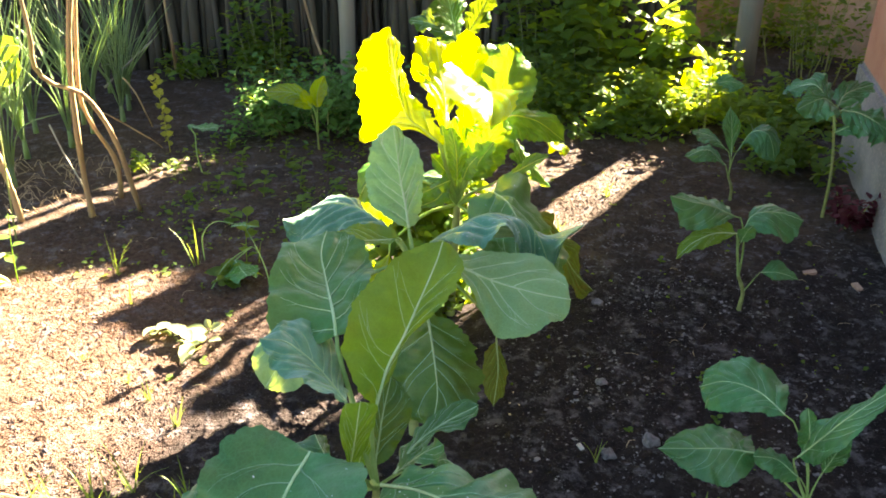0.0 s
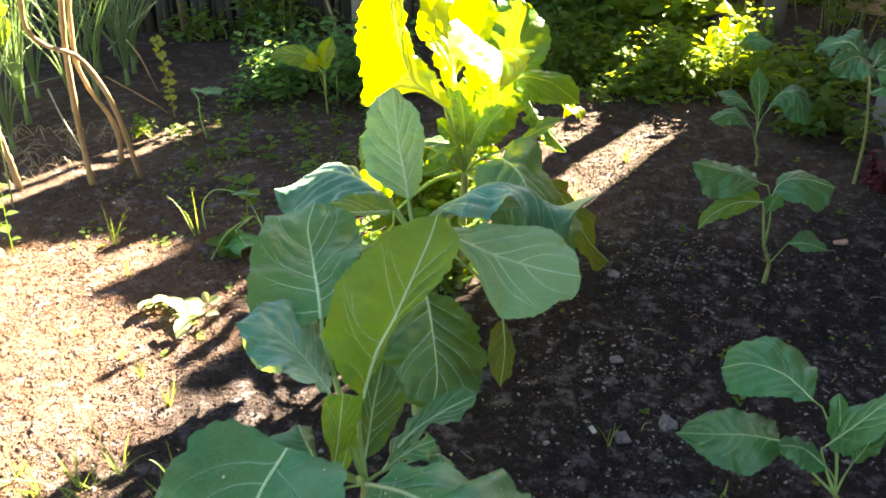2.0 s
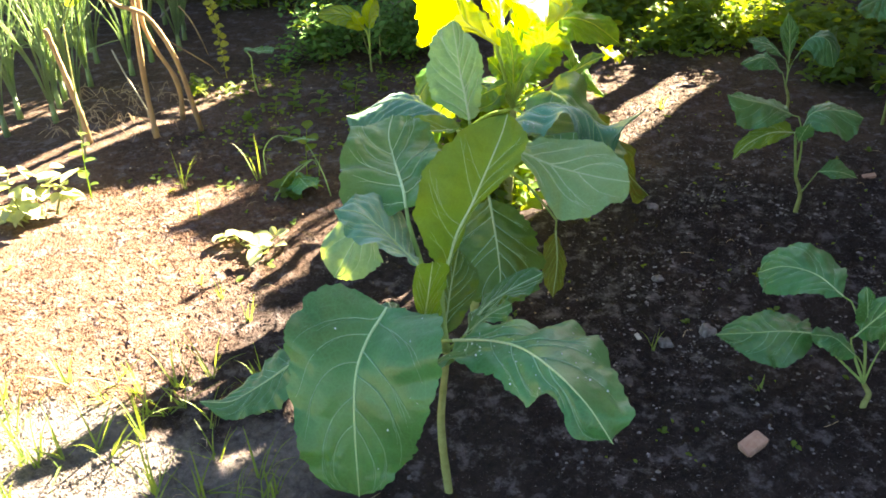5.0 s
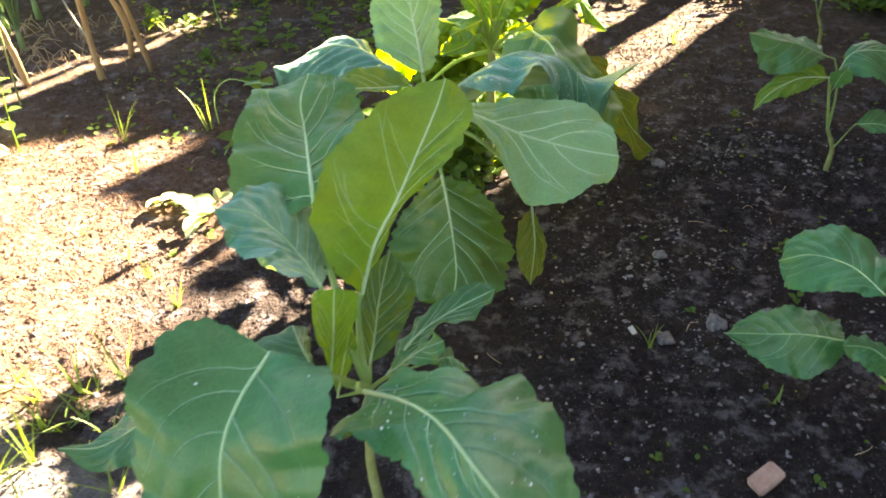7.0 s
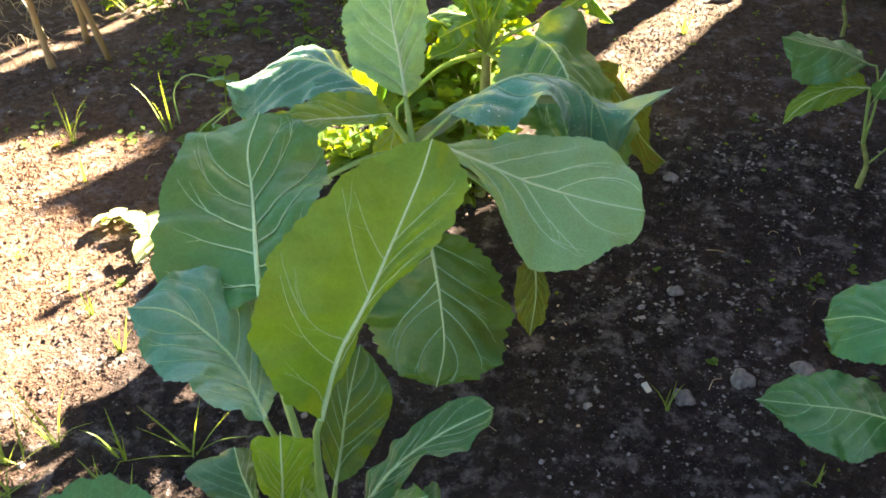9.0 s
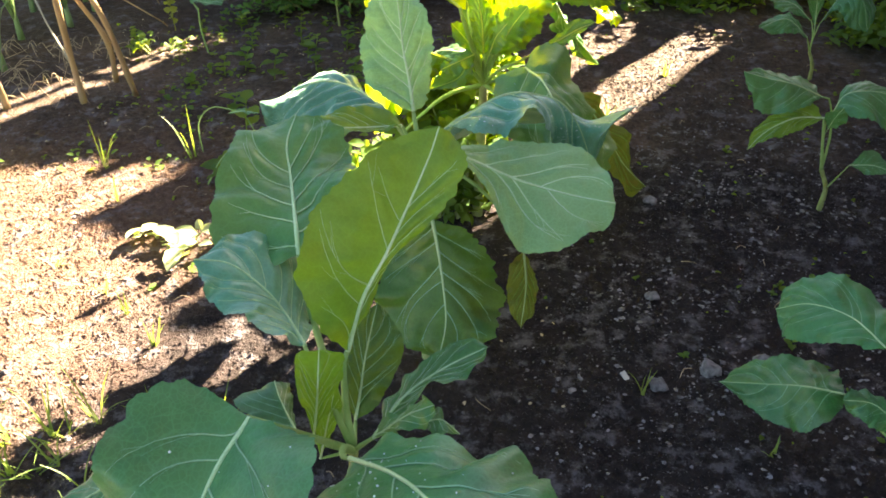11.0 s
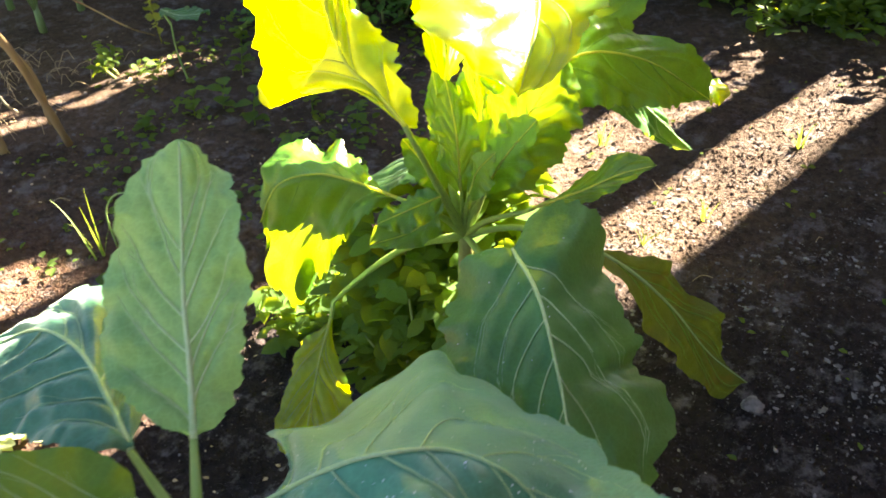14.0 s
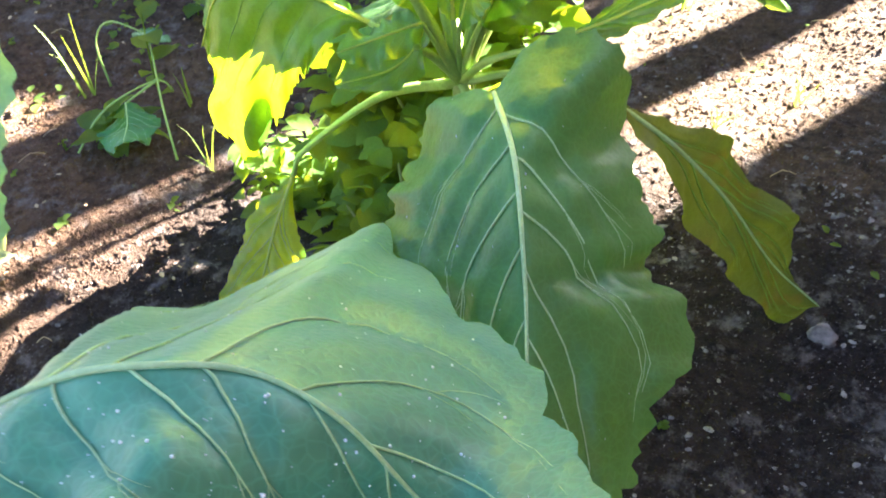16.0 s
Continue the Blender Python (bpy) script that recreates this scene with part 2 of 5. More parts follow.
def soil_material():
    m, n, l = material("garden_soil")
    co = n.new("ShaderNodeTexCoord").outputs["Object"]
    a = add(n, "ShaderNodeTexNoise", Scale=2.2, Detail=8.0, Roughness=0.65)
    b = add(n, "ShaderNodeTexNoise", Scale=55.0, Detail=6.0, Roughness=0.7)
    c = add(n, "ShaderNodeTexNoise", Scale=260.0, Detail=4.0)
    d = add(n, "ShaderNodeTexNoise", Scale=16.0, Detail=7.0, Roughness=0.75)
    for t in (a, b, c, d):
        l.new(co, t.inputs["Vector"])
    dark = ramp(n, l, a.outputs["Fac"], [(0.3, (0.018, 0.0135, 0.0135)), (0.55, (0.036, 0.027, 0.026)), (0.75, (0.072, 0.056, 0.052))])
    # Left soil is paler; its tone is raised further to suggest strong sunlight.
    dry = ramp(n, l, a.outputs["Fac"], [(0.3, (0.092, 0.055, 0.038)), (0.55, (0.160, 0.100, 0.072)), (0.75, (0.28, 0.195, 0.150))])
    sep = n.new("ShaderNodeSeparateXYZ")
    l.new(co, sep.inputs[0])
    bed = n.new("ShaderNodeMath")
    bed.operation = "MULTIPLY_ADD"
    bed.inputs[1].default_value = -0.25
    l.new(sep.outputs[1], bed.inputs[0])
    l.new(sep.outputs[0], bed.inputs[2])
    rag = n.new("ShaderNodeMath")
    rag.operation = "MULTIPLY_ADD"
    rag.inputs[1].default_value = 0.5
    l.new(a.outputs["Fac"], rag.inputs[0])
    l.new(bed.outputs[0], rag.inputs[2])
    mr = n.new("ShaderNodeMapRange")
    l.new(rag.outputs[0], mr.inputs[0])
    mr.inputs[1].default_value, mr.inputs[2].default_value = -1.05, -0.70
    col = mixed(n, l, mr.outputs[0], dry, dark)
    far = n.new("ShaderNodeMath")
    far.operation = "MULTIPLY_ADD"
    far.inputs[1].default_value = 0.8
    l.new(a.outputs["Fac"], far.inputs[0])
    l.new(sep.outputs[1], far.inputs[2])
    # Further back a lighter brown: the sunlit streak's warmth put into the colour.
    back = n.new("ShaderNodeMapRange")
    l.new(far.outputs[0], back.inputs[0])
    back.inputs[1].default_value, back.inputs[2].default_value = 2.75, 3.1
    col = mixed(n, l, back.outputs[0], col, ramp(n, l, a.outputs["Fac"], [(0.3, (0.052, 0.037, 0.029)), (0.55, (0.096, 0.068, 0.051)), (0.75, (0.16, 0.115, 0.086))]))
    path = n.new("ShaderNodeMapRange")
    l.new(far.outputs[0], path.inputs[0])
    path.inputs[1].default_value, path.inputs[2].default_value = 1.70, 1.62
    side = n.new("ShaderNodeMapRange")
    l.new(rag.outputs[0], side.inputs[0])
    side.inputs[1].default_value, side.inputs[2].default_value = -0.30, -0.42
    edge = n.new("ShaderNodeMath")
    edge.operation = "MULTIPLY"
    near = n.new("ShaderNodeMapRange")
    l.new(far.outputs[0], near.inputs[0])
    near.inputs[1].default_value, near.inputs[2].default_value = 0.85, 1.15
    strip = n.new("ShaderNodeMath")
    strip.operation = "MULTIPLY"
    l.new(path.outputs[0], strip.inputs[0])
    l.new(near.outputs[0], strip.inputs[1])
    l.new(strip.outputs[0], edge.inputs[0])
    l.new(side.outputs[0], edge.inputs[1])
    col = mixed(n, l, edge.outputs[0], col, ramp(n, l, a.outputs["Fac"], [(0.3, (0.125, 0.115, 0.112)), (0.75, (0.23, 0.215, 0.21))]))
    col = mixed(n, l, 0.7, col, ramp(n, l, b.outputs["Fac"], [(0.3, (0.25, 0.24, 0.23)), (0.7, (1.55, 1.5, 1.45))]), "MULTIPLY")
    ash = ramp(n, l, d.outputs["Fac"], [(0.52, (0, 0, 0)), (0.64, (0.6, 0.6, 0.6))])
    col = mixed(n, l, ash, col, (0.22, 0.20, 0.215))
    speck = ramp(n, l, c.outputs["Fac"], [(0.66, (0, 0, 0)), (0.72, (0.8, 0.8, 0.8))])
    col = mixed(n, l, speck, col, (0.30, 0.27, 0.26))
    p = add(n, "ShaderNodeBsdfPrincipled", Roughness=0.95)
    p.inputs["Specular IOR Level"].default_value = 0.2
    l.new(col, p.inputs["Base Color"])
    h = n.new("ShaderNodeMath")
    h.operation = "MULTIPLY_ADD"
    h.inputs[1].default_value = 0.45
    l.new(c.outputs["Fac"], h.inputs[0])
    l.new(b.outputs["Fac"], h.inputs[2])
    bp = add(n, "ShaderNodeBump", Strength=1.0, Distance=0.02)
    l.new(h.outputs[0], bp.inputs["Height"])
    l.new(bp.outputs[0], p.inputs["Normal"])
    l.new(p.outputs[0], n.new("ShaderNodeOutputMaterial").inputs[0])
    return m


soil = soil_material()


# ---- building helpers ----
def mesh_object(name, verts, faces, mat, parent=None, smooth=True, label=""):
    me = bpy.data.meshes.new(name)
    me.from_pydata([tuple(v) for v in verts], [], faces)
    if smooth:
        me.polygons.foreach_set("use_smooth", [True] * len(me.polygons))
    me.materials.append(mat)
    ob = new(name, me)
    ob.parent = parent
    if label:
        tagged(ob, label)
    return ob


def part(name, bm, mat, parent, label="", smooth=True):
    me = bpy.data.meshes.new(name)
    bm.to_mesh(me)
    bm.free()
    if smooth:
        me.polygons.foreach_set("use_smooth", [True] * len(me.polygons))
    me.materials.append(mat)
    ob = new(name, me)
    ob.parent = parent
    if label:
        tagged(ob, label)
    return ob


def thing(name, label, category, group="", at=None):
    ob = new(name)
    ob.empty_display_size = 0.05
    if at:
        ob.location = at
    return tagged(ob, label, category, group)


def spline(points, n):
    """n + 1 points at even steps of a Catmull-Rom curve through the points."""
    p = [np.array(q, float) for q in points]
    p = [2 * p[0] - p[1]] + p + [2 * p[-1] - p[-2]]
    fine = []
    for i in range(1, len(p) - 2):
        for k in range(16):
            t = k / 16
            fine.append(0.5 * (2 * p[i] + (p[i + 1] - p[i - 1]) * t + (2 * p[i - 1] - 5 * p[i] + 4 * p[i + 1] - p[i + 2]) * t * t
                               + (3 * p[i] - p[i - 1] - 3 * p[i + 1] + p[i + 2]) * t**3))
    fine.append(p[-2])
    fine = np.array(fine)
    s = np.r_[0, np.cumsum(np.linalg.norm(np.diff(fine, axis=0), axis=1))]
    w = np.linspace(0, s[-1], n + 1)
    return np.stack([np.interp(w, s, fine[:, k]) for k in range(3)], 1)


def tube(path, radii, sides=7, flat=1.0, wobble=0.0, rng=None):
    """Vertices and faces of a closed tapered tube along a path."""
    path = np.array(path, float)
    tan = np.gradient(path, axis=0)
    tan /= np.linalg.norm(tan, axis=1, keepdims=True) + 1e-9
    ref = np.array((0, 0, 1.0)) if abs(tan[0][2]) < 0.8 else np.array((0, 1.0, 0))
    verts, faces = [], []
    a = np.cross(tan[0], ref)
    for k, (c, t) in enumerate(zip(path, tan)):
        a = a - t * (a @ t)
        a /= np.linalg.norm(a) + 1e-9
        b = np.cross(t, a)
        for j in range(sides):
            ang = 2 * math.pi * j / sides
            r = radii[k] * (1 + (rng.uniform(-wobble, wobble) if rng else 0))
            verts.append(c + r * (math.cos(ang) * a + flat * math.sin(ang) * b))
    m = len(path)
    for k in range(m - 1):
        for j in range(sides):
            q = (j + 1) % sides
            faces.append((k * sides + j, k * sides + q, (k + 1) * sides + q, (k + 1) * sides + j))
    faces.append(tuple(range(sides - 1, -1, -1)))
    faces.append(tuple((m - 1) * sides + j for j in range(sides)))
    return verts, faces


def join(pieces):
    verts, faces = [], []
    for v, f in pieces:
        o = len(verts)
        verts.extend(v)
        faces.extend(tuple(i + o for i in q) for q in f)
    return verts, faces


def unit(v):
    return v / (np.linalg.norm(v) + 1e-9)


def leaf(plant, mid, left, right, mat, wave=0.008, seed=0, stalk=None, drops=0, teeth=0.06, lobes=0.0, quilt=0.0035, cup=0.10, ribs=0, thick=1.0, ripple=1.0, sweep=0.36):
    """A cabbage-like leaf: a midrib through the points mid and two half blades. left and right are one point each, which the
    blade's fullest place reaches, or a few points each along the rim from base to tip. The rim is wavy and toothed, the blade
    swells between the side veins, and a stalk joins it to the plant's crown."""
    rng = np.random.RandomState(seed)
    size = np.linalg.norm(np.subtract(mid[-1], mid[0]))
    nu, nv = (104, 17) if size > 0.12 else (30, 6)
    rib = spline(mid, nu)
    tan = np.gradient(rib, axis=0)
    tan /= np.linalg.norm(tan, axis=1, keepdims=True) + 1e-9
    us = np.linspace(0, 1, nu + 1)

    def profile(u):
        body = np.sin(math.pi * np.clip(u, 0, 1) ** 0.85) ** 0.62
        return np.maximum(body, 0.25 * np.clip(1 - u / 0.25, 0, 1))

    rims = []
    for q, goal in enumerate((left, right)):
        if isinstance(goal, list):
            rims.append(spline([mid[0], *goal, mid[-1]], nu))
            continue
        goal = np.array(goal, float)
        k = int(np.clip(np.argmin(np.linalg.norm(rib - goal, axis=1)), nu * 0.25, nu * 0.75))
        d = goal - rib[k]
        shape = profile(us)
        wide = np.linalg.norm(d) / shape[k]
        way = d / np.linalg.norm(d)
        side = way - tan * (tan @ way)[:, None] * 0.75
        side /= np.linalg.norm(side, axis=1, keepdims=True)
        rims.append(rib + side * (wide * shape)[:, None] + tan * (0.10 * wide * shape)[:, None])
    # the upper face's normal, by side
    normals = []
    for q in (0, 1):
        d = rims[q] - rib
        n = np.cross(d, tan) * (1 if q == 0 else -1)
        n /= np.linalg.norm(n, axis=1, keepdims=True) + 1e-9
        lo, hi = int(nu * 0.08), int(nu * 0.92)
        n[:lo], n[hi:] = n[lo], n[hi]
        n = np.array([n[max(0, i - 4):i + 5].mean(0) for i in range(nu + 1)])
        normals.append(n / (np.linalg.norm(n, axis=1, keepdims=True) + 1e-9))
    middle = normals[0] + normals[1]
    middle /= np.linalg.norm(middle, axis=1, keepdims=True) + 1e-9
    up = middle[nu // 2]
    if up[2] < 0 and abs(up[2]) > 0.2 or abs(up[2]) <= 0.2 and up[1] > 0:
        middle, normals = -middle, [-n for n in normals]
    widths = [np.linalg.norm(rims[q] - rib, axis=1) for q in (0, 1)]
    full_width = max(w.max() for w in widths)
    phases = rng.uniform(0, 6.3, 8)
    nveins = ribs or (5 if size > 0.12 else 4)
    big = min(1.0, size / 0.22)
    # side veins: where each leaves the midrib, how it sweeps and bows
    veins = [[], []]
    for q in (0, 1):
        for k in range(nveins):
            u0 = 0.02 + 0.68 * (k + 0.2 + (0.35 if q else 0) + rng.uniform(-0.2, 0.2)) / nveins
            veins[q].append((u0, sweep * rng.uniform(0.8, 1.2), rng.uniform(-0.05, 0.04), rng.uniform(0.72, 0.95)))

    def vein_at(q, k, v):
        u0, slope, bow, reach = veins[q][k]
        return min(0.99, u0 + slope * v + bow * math.sin(math.pi * min(1, v / reach)))

    def rim_teeth(u, q):
        ph = phases[q]
        e = u * 17 + 2.2 * noise.noise((u * 4.0, ph, seed * 0.37))
        return teeth * (1.1 * noise.noise((u * 8.0, ph, seed * 0.37)) + 0.7 * noise.noise((u * 29.0, ph, seed * 0.37)) + 0.55 * (abs((e + ph) % 1 - 0.5) * 2 - 0.5) + 0.3 * (abs((e * 2.3 + 2 * ph) % 1 - 0.5) * 2 - 0.5))

    def point(u, v, q, off=0.0):
        x = min(max(u, 0.0), 1.0) * nu
        i = min(int(x), nu - 1)
        f = x - i
        mix = lambda a: a[i] * (1 - f) + a[i + 1] * f
        c, m, n0, n1, w = mix(rib), mix(rims[q]), mix(middle), mix(normals[q]), mix(widths[q])
        ph = phases[2 + q]
        nn = unit(n0 * (1 - v) + n1 * v)
        out = unit(m - c)
        reach = v * (1 + (0.0 if v < 0.5 else ((v - 0.5) / 0.5) ** 1.5) * rim_teeth(u, q) * (full_width / max(w, 0.35 * full_width)))
        p = c + (m - c) * reach
        near = min(abs(u - vein_at(q, k, v)) for k in range(nveins)) * nveins / 0.37
        ease = math.sin(math.pi * min(1.0, max(0.0, v)) ** 0.8)
        lift = cup * w * v * (1 - v) * 1.6
        lift += off + quilt * big * (1 - math.exp(-3.0 * near * near) - 0.55) * ease
        lift += wave * v**2 * (math.sin(9 * u + ph * 2) + 0.7 * math.sin(19 * u + ph) + 0.45 * math.sin(37 * u + 3 * ph) + 1.2 * noise.noise((u * 13.0, ph, 3.1))) * min(1.0, w / (0.5 * full_width))
        lift += ripple * big * v * 0.010 * noise.noise(Vector(p) * 14.0) + ripple * 0.003 * big * min(1, v * 3) * noise.noise(Vector(p) * 40.0) + 0.0016 * big * min(1, v * 3) * noise.noise(Vector(p) * 110.0)
        return p + nn * lift, near

    verts, faces, halo = [], [], []
    cols = 2 * nv + 1
    for i, u in enumerate(us):
        uu = min(max(u, 0.002), 0.998)
        for j in range(cols):
            v = abs(nv - j) / nv
            if j == nv:
                verts.append(rib[i])
                halo.append(1.0)
                continue
            p, near = point(uu, v, 0 if j < nv else 1)
            verts.append(p)
            halo.append(max(math.exp(-v * 14), 0.8 * (1 - v) ** 0.5 * math.exp(-near * 4)))
    for i in range(nu):
        for j in range(cols - 1):
            a = i * cols + j
            faces.append((a, a + 1, a + cols + 1, a + cols))
    ob = mesh_object("leaf", verts, faces, mat, plant)
    ob.data.attributes.new("halo", "FLOAT", "POINT").data.foreach_set("value", halo)
    # midrib and side veins
    side_mat = vein_bright if mat == leaf_lit else vein_faint if mat in (leaf_shaded, leaf_old) else vein_mid if mat == leaf_under else vein_pale if mat in (leaf_pale, leaf_teal, leaf_green) else vein_dim
    r0 = (0.0021 * big + 0.0005) * thick
    # on a leaf that shows its underside the veins stand out below
    face = -1 if mat in (leaf_pale, leaf_under) and middle[nu // 2][1] > 0 else 1
    mesh_object("midrib", *tube(rib + middle * r0 * 0.35 * face, r0 * (1 - 0.85 * us**0.7) + 0.0003, 7, 0.9), vein_bright if mat in (leaf_lit, leaf_shaded) else vein_mid if mat in (leaf_pale, leaf_under) else vein_pale, ob)
    for k in range(nveins):
        for q in (0, 1):
            u0, slope, bow, reach = veins[q][k]
            vs = np.linspace(0.0, reach, 14)
            w0 = r0 * (0.35 if u0 < 0.45 else 0.26) * (0.7 if mat == leaf_pale else 1) * (1 if size > 0.2 else 0.6)
            strands = [tube(np.array([rib[int(round(u0 * nu))] if v == 0 else point(vein_at(q, k, v), v, q, face * (w0 * 0.45 + 0.0008 * big))[0] for v in vs]), w0 * (1 - vs / reach * 0.9) + 0.0001, 5)]
            if big > 0.6:
                for n_fork in range(rng.randint(1, 4)):
                    v0, turn = rng.uniform(0.3, 0.7), rng.choice([-1, 1]) * rng.uniform(0.2, 0.4)
                    if v0 > reach - 0.12:
                        continue
                    vt = np.linspace(v0, min(0.94, v0 + rng.uniform(0.14, 0.3)), 7)
                    fork = [point(min(0.985, vein_at(q, k, v) + turn * ((v - v0) * 0.62 - (v - v0) ** 2 * 0.35)), v, q, face * 0.0009 * big)[0] for v in vt]
                    strands.append(tube(np.array(fork), np.linspace(w0 * 0.45, 0.0001, 7), 4))
            mesh_object("side_vein", *join(strands), side_mat, ob)
    # stalk
    crown = np.array(stalk if stalk is not None else CROWNS[plant.name], float)
    first = rib[0]
    if np.linalg.norm(first - crown) > 0.012:
        gap = np.linalg.norm(first - crown)
        bend = first - tan[0] * gap * 0.25
        if lobes:
            down = middle[0] * (-1 if middle[0][2] > 0 else 1)
            path = spline([crown, (crown + first) / 2 + down * min(0.05, gap * 0.3), first + down * min(0.022, gap * 0.12) - tan[0] * min(0.02, gap * 0.1), first + tan[0] * 0.004], 10)
        elif gap < 0.09 or tan[0] @ (first - crown) < 0.55 * gap:
            path = spline([crown, (crown + first) / 2, first], 10)
        else:
            path = spline([crown, (crown + bend) / 2 + np.array((0, 0, gap * 0.06)), bend * 0.5 + first * 0.5, first], 10)
        fat = 1.35 if mat in (leaf_lit, leaf_shaded) else 1.0
        mesh_object("stalk", *tube(path, np.linspace(r0 * 1.75 * fat + 0.0008, r0 * 1.05 * fat, 11), 8, 0.85), stem_pale if mat in (leaf_lit, leaf_shaded) else stem_green, ob)
    # rain drops
    if drops:
        pieces = []
        for _ in range(drops):
            q = rng.randint(2)
            u, v = rng.uniform(0.1, 0.85), rng.uniform(0.05, 0.85)
            c = point(u, v, q)[0] + middle[int(u * nu)] * 0.0004
            r = rng.choice([0.0002, 0.0003, 0.0004, 0.0005, 0.0008]) * (1.5 if rng.rand() < 0.02 else 1) * (1.9 if seed < 20 else 1)
            pts, fs = [], []
            for a in range(4):
                z = (-0.6, 0.0, 0.6, 0.95)[a]
                for b in range(6):
                    pts.append(c + r * np.array((math.cos(b * 1.047) * math.sqrt(1 - z * z), math.sin(b * 1.047) * math.sqrt(1 - z * z), z)))
            for a in range(3):
                for b in range(6):
                    fs.append((a * 6 + b, a * 6 + (b + 1) % 6, a * 6 + 6 + (b + 1) % 6, a * 6 + 6 + b))
            fs.append((18, 19, 20, 21, 22, 23))
            pieces.append((pts, fs))
        tagged(mesh_object("water", *join(pieces), drop_mat, ob, label="rain drops whitened for their sparkle"), kind="stuff")
    return ob


CROWNS = {}


def kale(name, label, foot, crown, thick=0.012, group="kale plants", lean=(0, 0)):
    ob = thing(name, label, "kale plant", group)
    CROWNS[ob.name] = crown
    f, c = np.array(foot, float), np.array(crown, float)
    mid = (f + c) / 2 + np.array((lean[0], lean[1], 0))
    rng = np.random.RandomState(int(abs(f[0] * 1000)) + 3)
    path = spline([f - np.array((0, 0, 0.03)), f, mid, c], 16)
    mesh_object("stem", *tube(path, np.linspace(thick * 1.15, thick * 0.75, 17), 9, 1.0, 0.08, rng), stem_woody, ob)
    return ob


# ---- ground ----
def axis(spec):
    out = []
    for a, b, step in spec:
        out += list(np.arange(a, b - 1e-6, step))
    return np.array(out + [spec[-1][1]])


def ground_height(x, y):
    n1 = noise.noise((x * 1.1, y * 1.1, 0.3))
    n2 = noise.noise((x * 5.0, y * 5.0, 1.7))
    n3 = noise.noise((x * 17, y * 17, 2.2))
    n4 = noise.noise((x * 42, y * 42, 5.2))
    near = max(0.0, 1 - max(0, abs(x) - 3) / 4 - max(0, y - 6) / 4)
    return 0.012 * n1 * near + (0.012 * n2 + 0.006 * n3 + 0.0035 * n4) * near - 0.004


gx = axis([(-80, -20, 20), (-20, -4, 2), (-4, -1.8, 0.1), (-1.8, 1.8, 0.018), (1.8, 4, 0.1), (4, 20, 2), (20, 80, 20)])
gy = axis([(-80, -10, 14), (-10, 0, 1), (0, 0.9, 0.1), (0.9, 3.8, 0.018), (3.8, 7, 0.1), (7, 20, 1.5), (20, 90, 14)])
gv = [(x, y, ground_height(x, y)) for y in gy for x in gx]
nx = len(gx)
gf = [(j * nx + i, j * nx + i + 1, (j + 1) * nx + i + 1, (j + 1) * nx + i) for j in range(len(gy) - 1) for i in range(nx - 1)]
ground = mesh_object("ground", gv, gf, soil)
tagged(ground, "dark crumbly garden soil with ash and small stones", "soil", kind="structure")


def lumps(name, label, count, area, sizes, mat, seed, flat=0.7, category="stones", cluster=0):
    rng = np.random.RandomState(seed)
    ico = [(0, 0, 1), (0.89, 0, 0.45), (0.28, 0.85, 0.45), (-0.72, 0.53, 0.45), (-0.72, -0.53, 0.45), (0.28, -0.85, 0.45),
           (0.72, 0.53, -0.45), (-0.28, 0.85, -0.45), (-0.89, 0, -0.45), (-0.28, -0.85, -0.45), (0.72, -0.53, -0.45), (0, 0, -1)]
    tri = [(0, 1, 2), (0, 2, 3), (0, 3, 4), (0, 4, 5), (0, 5, 1), (1, 6, 2), (2, 7, 3), (3, 8, 4), (4, 9, 5), (5, 10, 1),
           (6, 7, 2), (7, 8, 3), (8, 9, 4), (9, 10, 5), (10, 6, 1), (6, 11, 7), (7, 11, 8), (8, 11, 9), (9, 11, 10), (10, 11, 6)]
    ico = np.array(ico)
    pieces = []
    for _ in range(count):
        x, y = rng.uniform(area[0], area[1]), rng.uniform(area[2], area[3])
        if cluster and noise.noise((x * cluster, y * cluster, 4.0)) < rng.uniform(-0.05, 0.35):
            continue
        r = sizes[0] + (sizes[1] - sizes[0]) * rng.rand() ** 3
        q = ico * rng.uniform(0.55, 1.35, (12, 1)) * r * np.array((rng.uniform(0.6, 1.5), rng.uniform(0.6, 1.3), flat))
        a = rng.uniform(0, 6.28)
        q = q @ np.array([[math.cos(a), -math.sin(a), 0], [math.sin(a), math.cos(a), 0], [0, 0, 1]])
        pieces.append((q + np.array((x, y, ground_height(x, y) + r * 0.18)), tri))
    ob = mesh_object(name, *join(pieces), mat, smooth=False)
    return tagged(ob, label, category, kind="stuff")


lumps("soil_clods", "small dark clods of crumbly soil", 12000, (-1.7, 1.7, 0.95, 3.8), (0.0015, 0.0050), soil, 5, category="soil")


